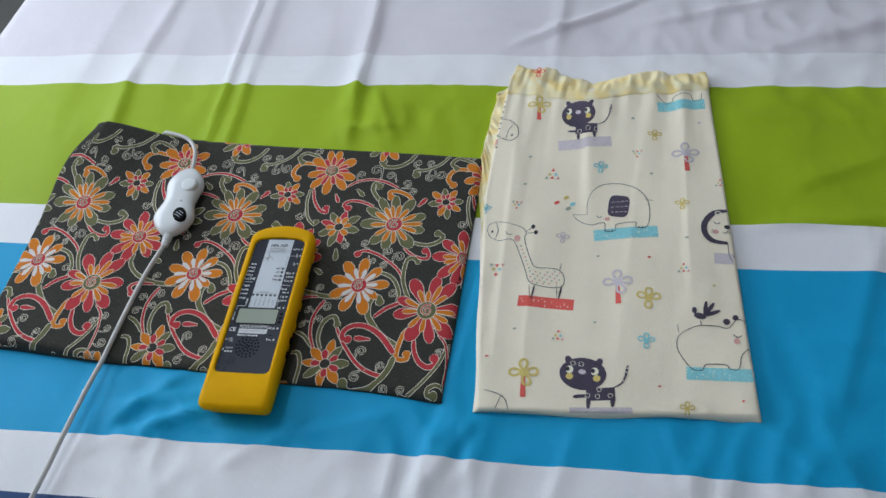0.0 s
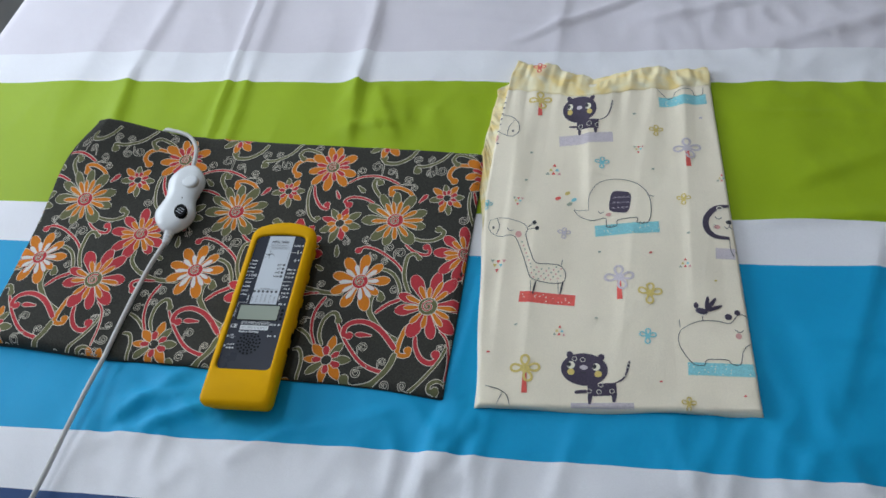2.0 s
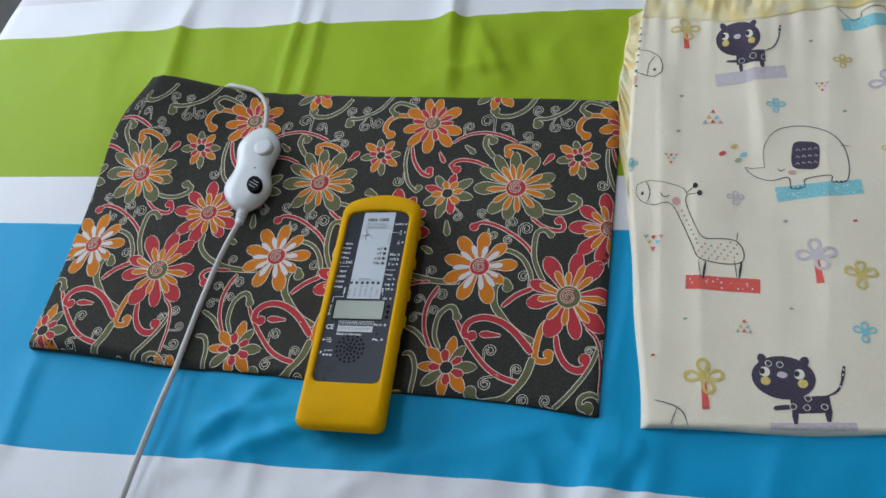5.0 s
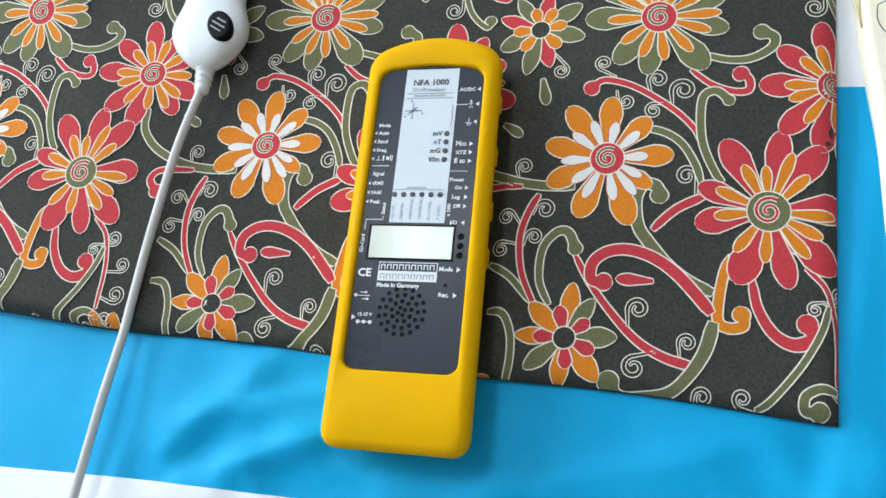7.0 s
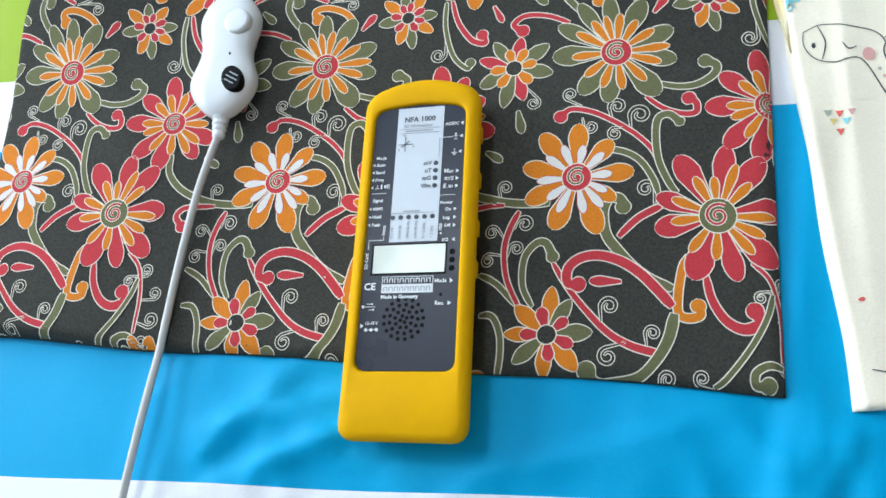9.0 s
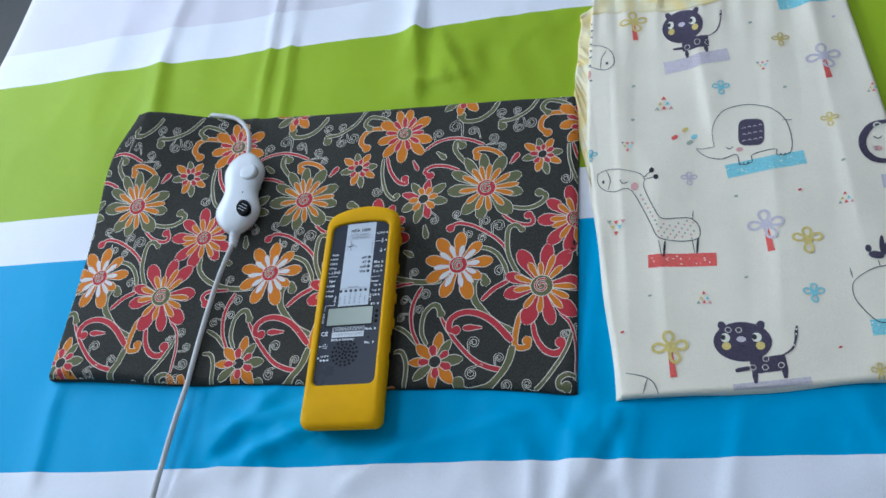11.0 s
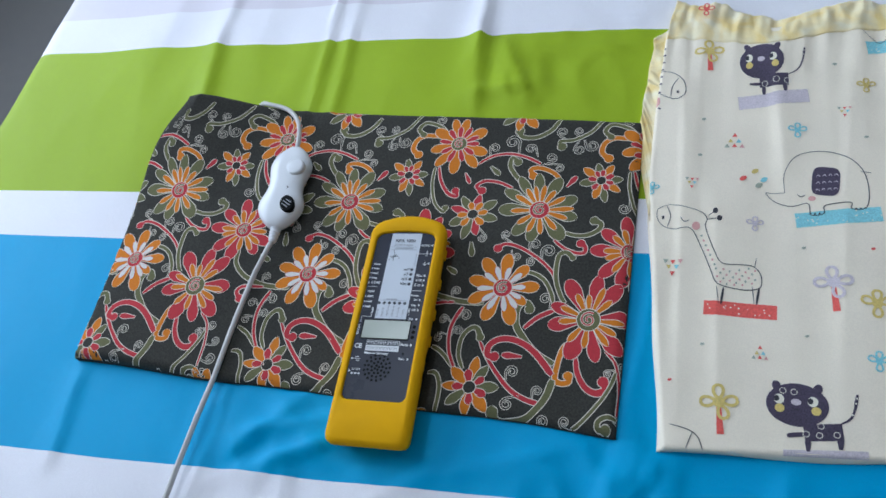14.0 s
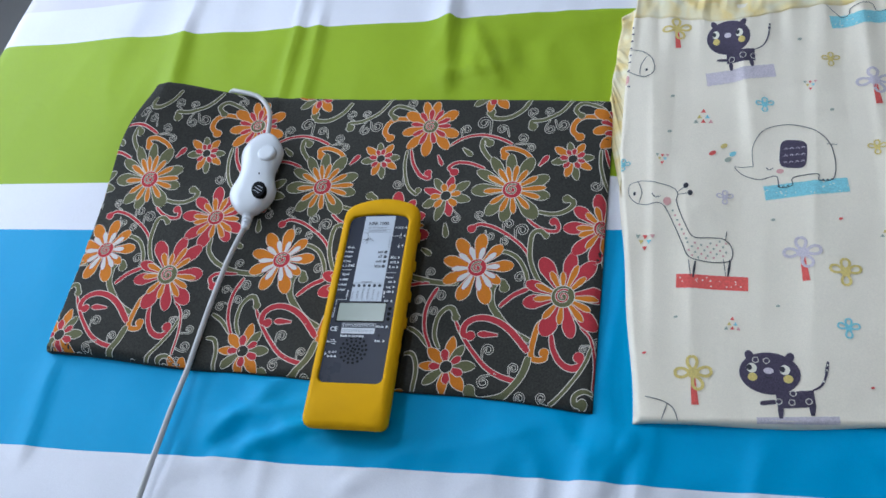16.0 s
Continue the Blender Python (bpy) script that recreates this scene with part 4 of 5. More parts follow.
ribbon("olive", 4.2, 2.4, 4.4, (-159.3, 155.6), (-161.3, 161.5), (-148.2, 163.6), (-132.0, 173.6), (-122.9, 187.6), (-119.9, 194.5))
ribbon("olive", 4.8, 4.2, 4.4, (-11.7, 173.0), (-7.6, 166.0), (6.7, 166.0), (20.2, 175.0), (27.6, 188.0))
ribbon("olive", 4.0, 5.0, 0.0, (-80.7, 22.0), (-79.7, 9.0), (-68.7, -3.0), (-50.9, -11.0), (-33.9, -14.0), (-15.0, -14.0))
ribbon("red", 4.6, 2.8, 3.9, (-62.8, -29.0), (-67.8, -22.0), (-61.8, -16.0), (-41.9, -15.0))
drop("red", 4.6, (27.5, -61.0), (12.2, -61.0))
drop("olive", 4.4, (-37.7, 46.1), (-34.7, 33.1))
drop("olive", 4.0, (-56.1, 20.1), (-46.9, 14.1))
drop("red", 4.2, (83.9, -33.9), (94.2, -39.9))
drop("olive", 4.2, (-34.4, 131.0), (-25.3, 123.1))
drop("red", 3.2, (-58.9, 123.0), (-52.9, 112.0))
drop("red", 4.4, (-149.0, 110.8), (-142.0, 120.8))
curl(-6.1, 56.1, 4.1, 1.0, 48.1, -1)
curl(22.4, 47.2, 5.1, 19.4, 39.1, -1)
curl(35.7, 41.2, 6.2, 30.6, 33.1, -1)
curl(7.1, 34.1, 4.1, 2.0, 40.1, 1)
curl(21.4, 29.1, 4.1, 29.6, 33.1, 1)
curl(39.7, -5.9, 5.1, 44.9, -17.9, 1)
curl(-28.6, 51.1, 4.1, -32.6, 61.1, -1)
curl(-41.9, -4.0, 4.1, -43.9, -12.0, -1)
curl(-28.7, -27.0, 5.1, -34.8, -30.0, -1)
curl(-48.0, -32.0, 4.1, -40.8, -35.0, 1)
curl(-32.7, -42.0, 4.1, -37.8, -47.1, -1)
curl(-49.0, -49.1, 4.1, -40.8, -46.1, 1)
curl(21.4, -75.1, 5.1, 17.3, -84.1, -1)
curl(45.0, -89.1, 4.1, 42.0, -96.1, -1)
curl(21.5, -103.2, 5.2, 30.7, -95.1, 1)
curl(53.3, -113.1, 4.2, 49.3, -118.2, -1)
curl(70.8, -111.1, 4.2, 77.0, -116.1, -1)
curl(100.5, -66.9, 3.1, 106.6, -62.9, 1)
curl(-34.3, 153.0, 5.1, -36.4, 140.0, -1)
curl(-16.9, 160.0, 7.2, -8.8, 146.0, 1)
curl(2.5, 152.1, 5.1, 10.7, 143.1, 1)
curl(24.0, 142.1, 5.1, 16.8, 134.1, 1)
curl(33.2, 131.1, 4.1, 18.8, 135.1, -1)
curl(-160.4, 172.5, 5.1, -154.3, 162.6, -1)
curl(-144.2, 173.5, 4.2, -140.1, 165.6, -1)
curl(-142.1, 152.7, 5.1, -143.1, 163.6, 1)
curl(-130.0, 157.7, 6.1, -138.1, 163.6, 1)
curl(-93.5, 89.0, 5.1, -89.4, 102.0, -1)
curl(-97.5, 185.7, 5.1, -106.7, 195.6, -1)
curl(111.2, -59.0, 4.0, 104.3, -64.0, 1)
curl(120.1, -74.0, 4.0, 109.1, -79.0, 1)
curl(121.0, -91.1, 5.0, 111.0, -93.0, 1)
curl(116.9, -105.1, 4.0, 109.0, -104.1, 1)
bloom("white", 0.1, 1.6)
bloom("red", 79.0, -21.3)
bloom("olive", 20.7, 84.0)
bloom("small_red", -84.0, 44.9)
bloom("star_olive", -42.4, 76.1)
bloom("star_orange", -12.3, -92.0)
bloom("orange", -72.6, 157.4)
bloom("star_red", -117.3, 118.2)


# ---- shapes printed on the pillowcase ----
SHADES = list(DYE)
TINTS = [DYE[n] for n in SHADES]
ORDER = itertools.count()


def printed(draw, name="printed_shape", label="", parent=None):
    d = Dye(SHADES, 0.00002)
    draw(d)
    return d.lay(name, parent or pillowcase, case_or_frill, TINTS, CASE_PRINT_EDGE, label, 0.00016 + 0.0000008 * next(ORDER))


def case_or_frill(x, y):
    return case_z(x, y) if y < 0.302 else max(case_z(x, y), bed_z(x, y) + 0.0165)


CASE_PRINT_EDGE = edge_planes([(0.3305, -0.1225), (0.5790, -0.1030), (0.536, 0.322), (0.3052, 0.334), (0.3010, 0.20), (0.3012, 0.13), (0.3095, 0.05)], 0.0008)


def at(p):
    """From mm on the cloth, which is gathered slightly towards the frill."""
    return 0.45 + p[0] / 1000, 0.1 + p[1] / 1000 - 0.0033 * smoothstep(50, 130, p[1])


def line(colour, width, *pts):
    def draw(d):
        way = [at(p) for p in (spline(pts, 8) if len(pts) > 2 else [pts[0], ((pts[0][0] + pts[1][0]) / 2, (pts[0][1] + pts[1][1]) / 2), pts[1]])]
        n = len(way) - 1
        d.strip(colour, 3, way, [width / 2000 * min(1.0, 0.55 + 1.8 * min(i, n - i) / n) for i in range(n + 1)], 1 if width < 2 else 2)
    printed(draw, "printed_line")


def band(colour, width, a, b):
    def draw(d):
        (ax, ay), (bx, by) = at(a), at(b)
        steps = max(12, int(math.hypot(bx - ax, by - ay) / 0.0018))
        way = [(ax + (bx - ax) * f, ay + (by - ay) * f) for f in np.linspace(0, 1, steps + 1)]
        d.strip(colour, 0, way, [width / 2000 * (1 + 0.02 * math.sin(i * 2.1)) for i in range(steps + 1)], max(3, int(width / 2)))
    bar = printed(draw, "printed_bar")
    (ax, ay), (bx, by) = at(a), at(b)
    rng = random.Random(int(width * 10))
    ln = math.hypot(bx - ax, by - ay)
    for i in range(int(ln / 0.0035) if bar and colour in ("coral", "aqua") else 0):
        f, o, r = rng.random(), rng.uniform(-0.4, 0.4) * width / 1000, rng.uniform(0.0004, 0.0008)
        printed(lambda d: d.disc("pale", 1, ax + (bx - ax) * f - (by - ay) / ln * o, ay + (by - ay) * f + (bx - ax) / ln * o, r, n=8), "dot", parent=bar)


def spot(colour, x, y, rx, ry, angle, level=2):
    printed(lambda d: d.disc(colour, level, *at((x, y)), rx / 1000, ry / 1000, radians(angle), 28 if rx > 5 else 12), "printed_spot")


def patch(colour, x, y, rx, ry, angle):
    """A rounded square."""
    printed(lambda d: d.disc(colour, 2, *at((x, y)), rx / 1000, ry / 1000, radians(angle), 32, 0.5), "printed_patch")


def hoop(colour, x, y, rx, ry, width):
    def draw(d):
        cx, cy = at((x, y))
        way = [(cx + rx / 1000 * math.cos(a), cy + ry / 1000 * math.sin(a)) for a in np.linspace(0, 2 * math.pi, 17)]
        d.strip(colour, 4, way, [width / 2000] * 17, 1)
    printed(draw, "printed_ring")


def tree(colour, x, y, r, trunk):
    """Four open loops round a point, on a coral stem where it has one."""
    cx, cy = at((x, y))
    r_ = r / 1000
    sprig = printed(lambda d: d.disc(colour, 2, cx, cy, 0.33 * r_, n=14), "printed_sprig")
    if not sprig:
        return
    for a in (20, 90, 160, 270) if not trunk else (12, 96, 182, 292):
        ca, sa = math.cos(radians(a)), math.sin(radians(a))
        way = []
        for t in np.linspace(0, 2 * math.pi, 17):
            u, w = (0.60 + 0.37 * math.cos(t)) * r_, 0.26 * r_ * math.sin(t) * (1 + 0.22 * math.cos(t))
            way.append((cx + u * ca - w * sa, cy + u * sa + w * ca))
        printed(lambda d: d.strip(colour, 3, way, [0.088 * r_] * 17, 1), "loop", parent=sprig)
    if trunk:
        stem = [(cx + 0.002 * f, cy - 0.3 * r_ - 1.5 * r_ * f) for f in (0, 0.25, 0.5, 0.75, 1)]
        printed(lambda d: d.strip("coral", 1, stem, [r_ * (0.13 + 0.06 * f) for f in (0, 0.25, 0.5, 0.75, 1)], 2), "stem", parent=sprig)


def triangles(x, y, s, up):
    """A little pile of coloured triangles."""
    cx, cy = at((x, y))
    s_, way = s / 1000, 1 if up else -1
    for dx, dy, c in ((0, 0.7, "coral"), (-0.45, 0, "mustard"), (0.45, 0, "aqua"), (0, -0.55, "coral"), (-0.85, -0.6, "sage"), (0.85, -0.6, "pink")):
        px, py = cx + dx * s_ * 0.8, cy + dy * s_ * way
        printed(lambda d: d.strip(c, 2, [(px, py + 0.21 * s_ * way), (px, py), (px, py - 0.21 * s_ * way)], [0.03 * s_, 0.13 * s_, 0.24 * s_], 2), "printed_triangle")


band("coral", 12.5, (-94.9, -102.2), (-40.0, -102.5))
band("aqua", 13.8, (-26.6, -15.5), (37.4, -7.6))
band("lilac", 15.0, (-75.0, 111.9), (-16.1, 119.5))
band("aqua", 14.9, (32.7, 175.0), (84.4, 180.9))
band("aqua", 12.6, (66.4, -166.5), (123.8, -163.7))
band("lilac", 6.1, (-34.5, -213.9), (20.6, -208.2))
band("lilac", 12.8, (91.9, -37.8), (110.1, -37.6))
def cat_face(x, y, rx, ry):
    """Round head with two ears, side-glancing eyes, pale nose and mustard cheeks."""
    for side in (-1, 1):
        spot("plum", x + side * rx * 0.66, y + ry * 0.80, rx * 0.15, ry * 0.26, -20 * side)
    spot("plum", x, y, rx, ry, 0)
    for side, dx in ((-1, -0.58), (1, 0.50)):
        spot("pale", x + dx * rx, y + ry * 0.20, rx * 0.17, ry * 0.24, 0, 9)
        spot("ink", x + dx * rx + rx * -0.08, y + ry * 0.22, rx * 0.09, ry * 0.14, 0, 14)
        spot("mustard", x + side * rx * 0.58 + 0.5, y - ry * 0.22, rx * 0.16, ry * 0.20, 0, 9)
    spot("lilac", x - rx * 0.03, y + ry * 0.12, rx * 0.17, ry * 0.15, 0, 9)
    line("ink", 0.7, (x - rx * 0.16, y - ry * 0.16), (x - rx * 0.03, y - ry * 0.22), (x + rx * 0.10, y - ry * 0.16))


cat_face(-56.2, 162.3, 19.3, 21.0)
cat_face(-25.5, -176.0, 21.4, 16.6)
band("plum", 14.5, (-57.5, 137.4), (-33.0, 138.6))
band("plum", 12.5, (-20.9, -196.6), (4.7, -193.4))
line("plum", 3.20, (-48.0, 133.7), (-54.6, 134.4), (-66.1, 135.0))
line("plum", 3.60, (-54.0, 132.4), (-53.2, 121.6))
line("plum", 4.00, (-36.5, 133.9), (-35.2, 124.2))
line("plum", 1.30, (-33.2, 144.4), (-25.2, 150.6), (-21.0, 162.0), (-19.5, 176.5))
line("plum", 2.20, (-20.6, 165.0), (-19.5, 176.5))
line("plum", 3.40, (-18.5, -197.3), (-27.7, -199.0), (-32.3, -200.1))
line("plum", 4.20, (-18.5, -197.3), (-18.2, -210.2))
line("plum", 4.60, (2.9, -194.6), (3.0, -206.4))
line("plum", 1.60, (2.7, -187.9), (9.8, -182.8), (13.1, -173.9), (14.7, -164.0))
line("plum", 2.60, (12.8, -176.1), (14.7, -164.0))
hoop("pale", -35.3, -166.0, 2.2, 2.2, 0.50)
hoop("pale", -27.6, -166.2, 2.2, 2.2, 0.50)
hoop("pale", -9.7, -190.5, 2.1, 2.1, 0.50)
hoop("pale", -19.5, -197.4, 2.1, 2.1, 0.50)
hoop("pale", -10.7, -197.4, 2.1, 2.1, 0.50)
hoop("pale", 0.7, -195.9, 2.1, 2.1, 0.50)
hoop("pale", -43.5, 138.1, 2.7, 3.5, 0.50)
hoop("pale", -53.0, 134.5, 2.4, 3.0, 0.50)
hoop("pale", -33.9, 136.7, 2.7, 3.4, 0.50)
for tail_spot in ((13.6, -171.0), (14.2, -167.0), (11.2, -180.0), (-20.4, 168.0), (-19.9, 173.0)):
    spot("pale", *tail_spot, 0.6, 0.9, 0, 14)
line("ink", 0.75, (-35.3, 11.4), (-35.5, 31.1), (-25.5, 48.8), (-6.3, 54.3), (13.0, 48.6), (25.2, 34.5), (28.8, 13.3), (26.0, -2.2), (15.6, -3.6), (14.4, 2.5), (-4.0, -0.8), (-5.2, -8.5), (-14.7, -9.9), (-17.4, 1.1), (-30.7, -1.9), (-43.5, 3.0), (-50.1, 11.2), (-45.2, 10.8), (-35.3, 11.4))
line("ink", 0.68, (23.1, 33.7), (31.1, 32.7))
patch("plum", -3.4, 23.4, 10.8, 14.4, -4)
for k in range(4):
    for j in range(3):
        ex, ey = -9.8 + 4.6 * k + 0.4 * j, 14.5 + 7.0 * j + 0.5 * k
        line("lilac", 0.55, (ex - 1.5, ey - 0.8), (ex, ey + 1.2), (ex + 1.5, ey - 0.8))
line("ink", 0.75, (-25.2, 10.0), (-22.6, 7.6), (-19.4, 9.6))
spot("pink", -14.2, 6.0, 3.0, 2.4, 0)
for ex, ey in ((-16.0, -9.2), (-12.6, -9.6), (-9.2, -9.2), (18.0, -3.6), (21.4, -3.4), (24.6, -3.0)):
    line("ink", 0.7, (ex, ey - 0.6), (ex + 0.6, ey + 1.0), (ex + 1.4, ey - 0.4))
line("ink", 0.75, (-118.0, -18.5), (-115.0, -22.5), (-110.5, -21.0))
spot("ink", -132.6, -18.6, 1.1, 1.9, 0)
spot("coral", -68.6, 25.5, 3.4, 2.2, 40)
spot("mustard", -59.1, 33.5, 3.4, 2.2, 40)
spot("sage", -55.7, 18.9, 3.3, 2.2, 40)
spot("aqua", -51.7, 25.0, 3.3, 2.2, 40)
line("ink", 0.75, (-137.7, -9.7), (-127.9, -5.4), (-113.3, -8.1), (-101.5, -11.6), (-96.3, -18.4), (-97.0, -26.9), (-88.9, -50.3), (-82.4, -61.1), (-69.0, -61.3), (-58.3, -62.4), (-52.3, -70.3), (-53.0, -81.3), (-64.2, -84.2), (-80.1, -82.4), (-86.9, -78.5), (-91.4, -67.1), (-99.1, -47.7), (-109.0, -29.1), (-121.8, -30.1), (-131.8, -27.3), (-137.5, -19.1), (-137.7, -9.7))
line("ink", 0.68, (-130.1, -6.3), (-126.4, -16.9), (-128.4, -27.7))
line("ink", 0.68, (-57.2, -62.9), (-56.3, -54.3))
line("ink", 0.68, (-85.9, -82.9), (-83.7, -98.6))
line("ink", 2.00, (-80.5, -83.7), (-82.1, -99.1))
line("ink", 0.68, (-58.8, -80.5), (-56.9, -96.1))
line("ink", 2.00, (-53.5, -81.3), (-55.3, -96.6))
line("ink", 0.75, (-96.5, -16.2), (-89.8, -10.8))
line("ink", 0.75, (-95.6, -19.0), (-86.9, -17.7))
spot("ink", -89.9, -10.1, 2.2, 2.9, 0)
spot("ink", -86.3, -17.7, 2.2, 2.8, 0)
spot("pink", -104.9, -26.0, 3.3, 4.2, 0)
spot("sage", -87.1, -66.8, 0.9, 1.0, 0)
spot("pink", -66.2, -79.9, 0.8, 1.0, 0)
spot("sage", -78.2, -80.3, 0.8, 1.0, 0)
spot("pink", -59.0, -78.0, 0.8, 1.0, 0)
spot("sage", -71.0, -78.4, 0.8, 1.0, 0)
spot("pink", -83.2, -78.8, 0.8, 1.0, 0)
spot("sage", -63.9, -76.5, 0.8, 1.0, 0)
spot("pink", -75.9, -76.9, 0.8, 1.0, 0)
spot("sage", -56.7, -74.6, 0.8, 1.0, 0)
spot("pink", -68.7, -75.0, 0.8, 1.0, 0)
spot("sage", -80.9, -75.4, 0.8, 1.0, 0)
spot("pink", -61.5, -73.1, 0.8, 1.0, 0)
spot("sage", -73.6, -73.5, 0.8, 1.0, 0)
spot("pink", -85.8, -73.9, 0.9, 1.0, 0)
spot("sage", -66.4, -71.5, 0.8, 1.0, 0)
spot("pink", -78.6, -71.9, 0.8, 1.0, 0)
spot("sage", -59.2, -69.6, 0.8, 1.0, 0)
spot("pink", -71.3, -70.0, 0.8, 1.0, 0)
spot("sage", -83.5, -70.4, 0.9, 1.0, 0)
spot("pink", -64.1, -68.1, 0.8, 1.0, 0)
spot("sage", -76.3, -68.5, 0.8, 1.0, 0)
spot("pink", -56.9, -66.2, 0.8, 1.0, 0)
spot("sage", -69.0, -66.6, 0.8, 1.0, 0)
spot("pink", -81.2, -66.9, 0.9, 1.0, 0)
spot("sage", -61.8, -64.6, 0.8, 1.0, 0)
spot("pink", -72.4, -80.4, 0.8, 1.0, 0)
spot("sage", -99.9, -35.4, 0.9, 1.1, 0)
spot("pink", -97.9, -40.1, 0.9, 1.1, 0)
spot("sage", -96.0, -44.7, 0.9, 1.1, 0)
spot("pink", -94.0, -49.3, 0.9, 1.1, 0)
spot("sage", -92.1, -53.9, 0.9, 1.1, 0)
spot("pink", -90.2, -58.4, 0.9, 1.1, 0)
spot("sage", -88.3, -62.9, 0.9, 1.1, 0)
line("plum", 6.00, (105.6, 23.0), (92.5, 19.4), (83.6, 6.4), (83.3, -7.1), (90.5, -16.5), (105.1, -18.7))
line("ink", 0.68, (105.1, -18.7), (106.0, -32.8), (109.0, -40.8))
line("ink", 0.68, (110.3, -32.5), (112.4, -40.5))
spot("ink", 105.3, 1.8, 3.5, 2.6, 0)
line("ink", 0.75, (91.5, 8.0), (95.0, 5.2), (98.6, 7.4))
line("ink", 0.70, (100.5, -4.2), (103.0, -6.4), (105.4, -3.6), (105.4, -0.4))
line("ink", 0.70, (105.4, -3.6), (108.0, -6.2), (110.8, -4.4))
for k in range(3):
    line("ink", 0.45, (89.6, -2.6 - 2.0 * k), (93.6, -3.6 - 1.6 * k))
hoop("pale", 96.5, 19.0, 2.8, 2.6, 1.10)
spot("pink", 93.8, -5.0, 3.0, 2.7, 0)
line("ink", 0.75, (65.9, -121.8), (76.5, -116.2), (92.5, -114.5), (103.8, -115.6), (110.9, -106.4), (117.6, -107.4), (120.4, -112.7))
line("ink", 0.75, (65.9, -121.8), (58.9, -128.7), (58.0, -140.0), (62.5, -150.4), (71.3, -161.7), (80.2, -162.2), (83.8, -156.0), (100.1, -155.1), (104.3, -158.8), (111.7, -158.0), (114.5, -144.5), (120.5, -136.8), (121.6, -139.9))
line("ink", 0.68, (59.0, -124.2), (58.1, -115.8))
spot("plum", 102.2, -109.0, 3.2, 3.4, 0)
spot("plum", 110.1, -104.2, 2.7, 2.9, 0)
spot("pink", 110.8, -129.2, 2.7, 3.3, 0)
line("ink", 0.75, (107.6, -122.2), (111.5, -125.2), (115.6, -122.6))
spot("plum", 78.2, -105.4, 5.6, 3.3, -12)
spot("plum", 73.2, -99.6, 2.3, 3.4, 0)
for ex, ey, turn in ((83.2, -97.0, 85), (87.0, -97.0, 60), (89.6, -101.2, 28)):
    spot("plum", ex, ey, 8.4, 1.9, turn)
line("ink", 0.75, (78.9, -110.2), (79.3, -115.9))
line("ink", 0.75, (-148.6, 150.7), (-135.7, 149.1), (-125.0, 138.7), (-122.5, 123.2), (-130.3, 116.1), (-141.4, 120.0), (-149.0, 125.0))
line("ink", 0.68, (-129.8, 142.2), (-134.8, 131.5), (-135.6, 118.5))
spot("ink", -129.5, 124.7, 1.2, 1.7, 0)
line("plum", 2.00, (-146.8, 180.9), (-144.1, 180.0))
line("plum", 2.00, (-146.2, 171.6), (-143.5, 170.7))
line("plum", 2.00, (-146.3, 162.4), (-143.7, 161.6))
line("plum", 2.00, (-147.1, 153.4), (-144.4, 152.5))
line("plum", 2.00, (-147.2, 144.4), (-144.5, 143.6))
line("plum", 2.00, (-147.3, 135.6), (-144.6, 134.7))
line("plum", 2.00, (-147.8, 125.0), (-145.1, 124.2))
line("plum", 2.00, (-146.3, 104.5), (-143.7, 103.7))
spot("pink", -148.0, 112.9, 3.1, 6.0, 0)
line("ink", 0.75, (-114.2, -202.3), (-101.5, -204.5), (-93.5, -209.4), (-89.9, -218.4))
line("ink", 0.68, (-97.8, -206.2), (-101.5, -218.9))
line("ink", 0.68, (29.5, 196.3), (38.4, 185.6), (43.1, 181.3), (48.9, 184.9), (51.2, 192.0), (67.4, 195.7), (71.9, 186.9), (79.9, 187.8), (80.7, 198.4))
tree("lilac", 64.0, 102.9, 14.2, 1)
tree("lilac", 0.6, -72.1, 14.1, 1)
tree("mustard", 30.7, -89.0, 11.7, 0)
tree("mustard", -79.8, -180.6, 13.7, 1)
tree("mustard", -103.3, 176.8, 13.3, 1)
tree("aqua", -25.4, 77.3, 7.9, 0)
tree("aqua", 30.2, -136.3, 8.0, 0)
tree("mustard", 30.6, 130.8, 7.9, 0)
tree("mustard", 61.0, 29.4, 7.3, 0)
tree("lilac", -58.0, -20.6, 7.0, 0)
tree("coral", -108.6, 222.8, 7.8, 0)
tree("mustard", 67.4, -201.6, 6.5, 0)
tree("aqua", -144.3, 12.0, 6.4, 0)
triangles(-76.9, 66.4, 9.3, 1)
triangles(12.6, 100.2, 6.2, 0)
triangles(-110.7, 17.8, 6.3, 0)
triangles(-51.8, -137.7, 6.5, 1)
triangles(63.1, -51.5, 6.4, 1)
triangles(-121.4, -67.0, 8.7, 0)
triangles(99.2, 60.4, 5.7, 1)
spot("sage", -104.3, 91.8, 1.9, 1.4, 20)
spot("sage", 5.8, 156.4, 1.9, 1.5, 20)
spot("lilac", 78.3, 151.1, 1.8, 1.4, 20)
spot("coral", -68.6, 25.5, 1.8, 1.3, 20)
spot("sage", -105.5, 48.6, 1.9, 1.4, 20)
spot("sage", 28.8, 70.4, 1.8, 1.3, 20)
spot("sage", -20.4, -41.5, 1.7, 1.2, 20)
spot("coral", 29.8, -40.8, 1.7, 1.2, 20)
spot("sage", 65.8, -15.0, 1.7, 1.2, 20)
spot("mustard", 91.5, -70.1, 1.5, 1.1, 20)
spot("sage", -18.4, -120.2, 1.6, 1.0, 20)
spot("sage", -94.2, -134.5, 1.7, 1.0, 20)
spot("coral", -116.7, -166.9, 1.7, 1.0, 20)
spot("coral", 43.3, -181.8, 1.4, 0.9, 20)
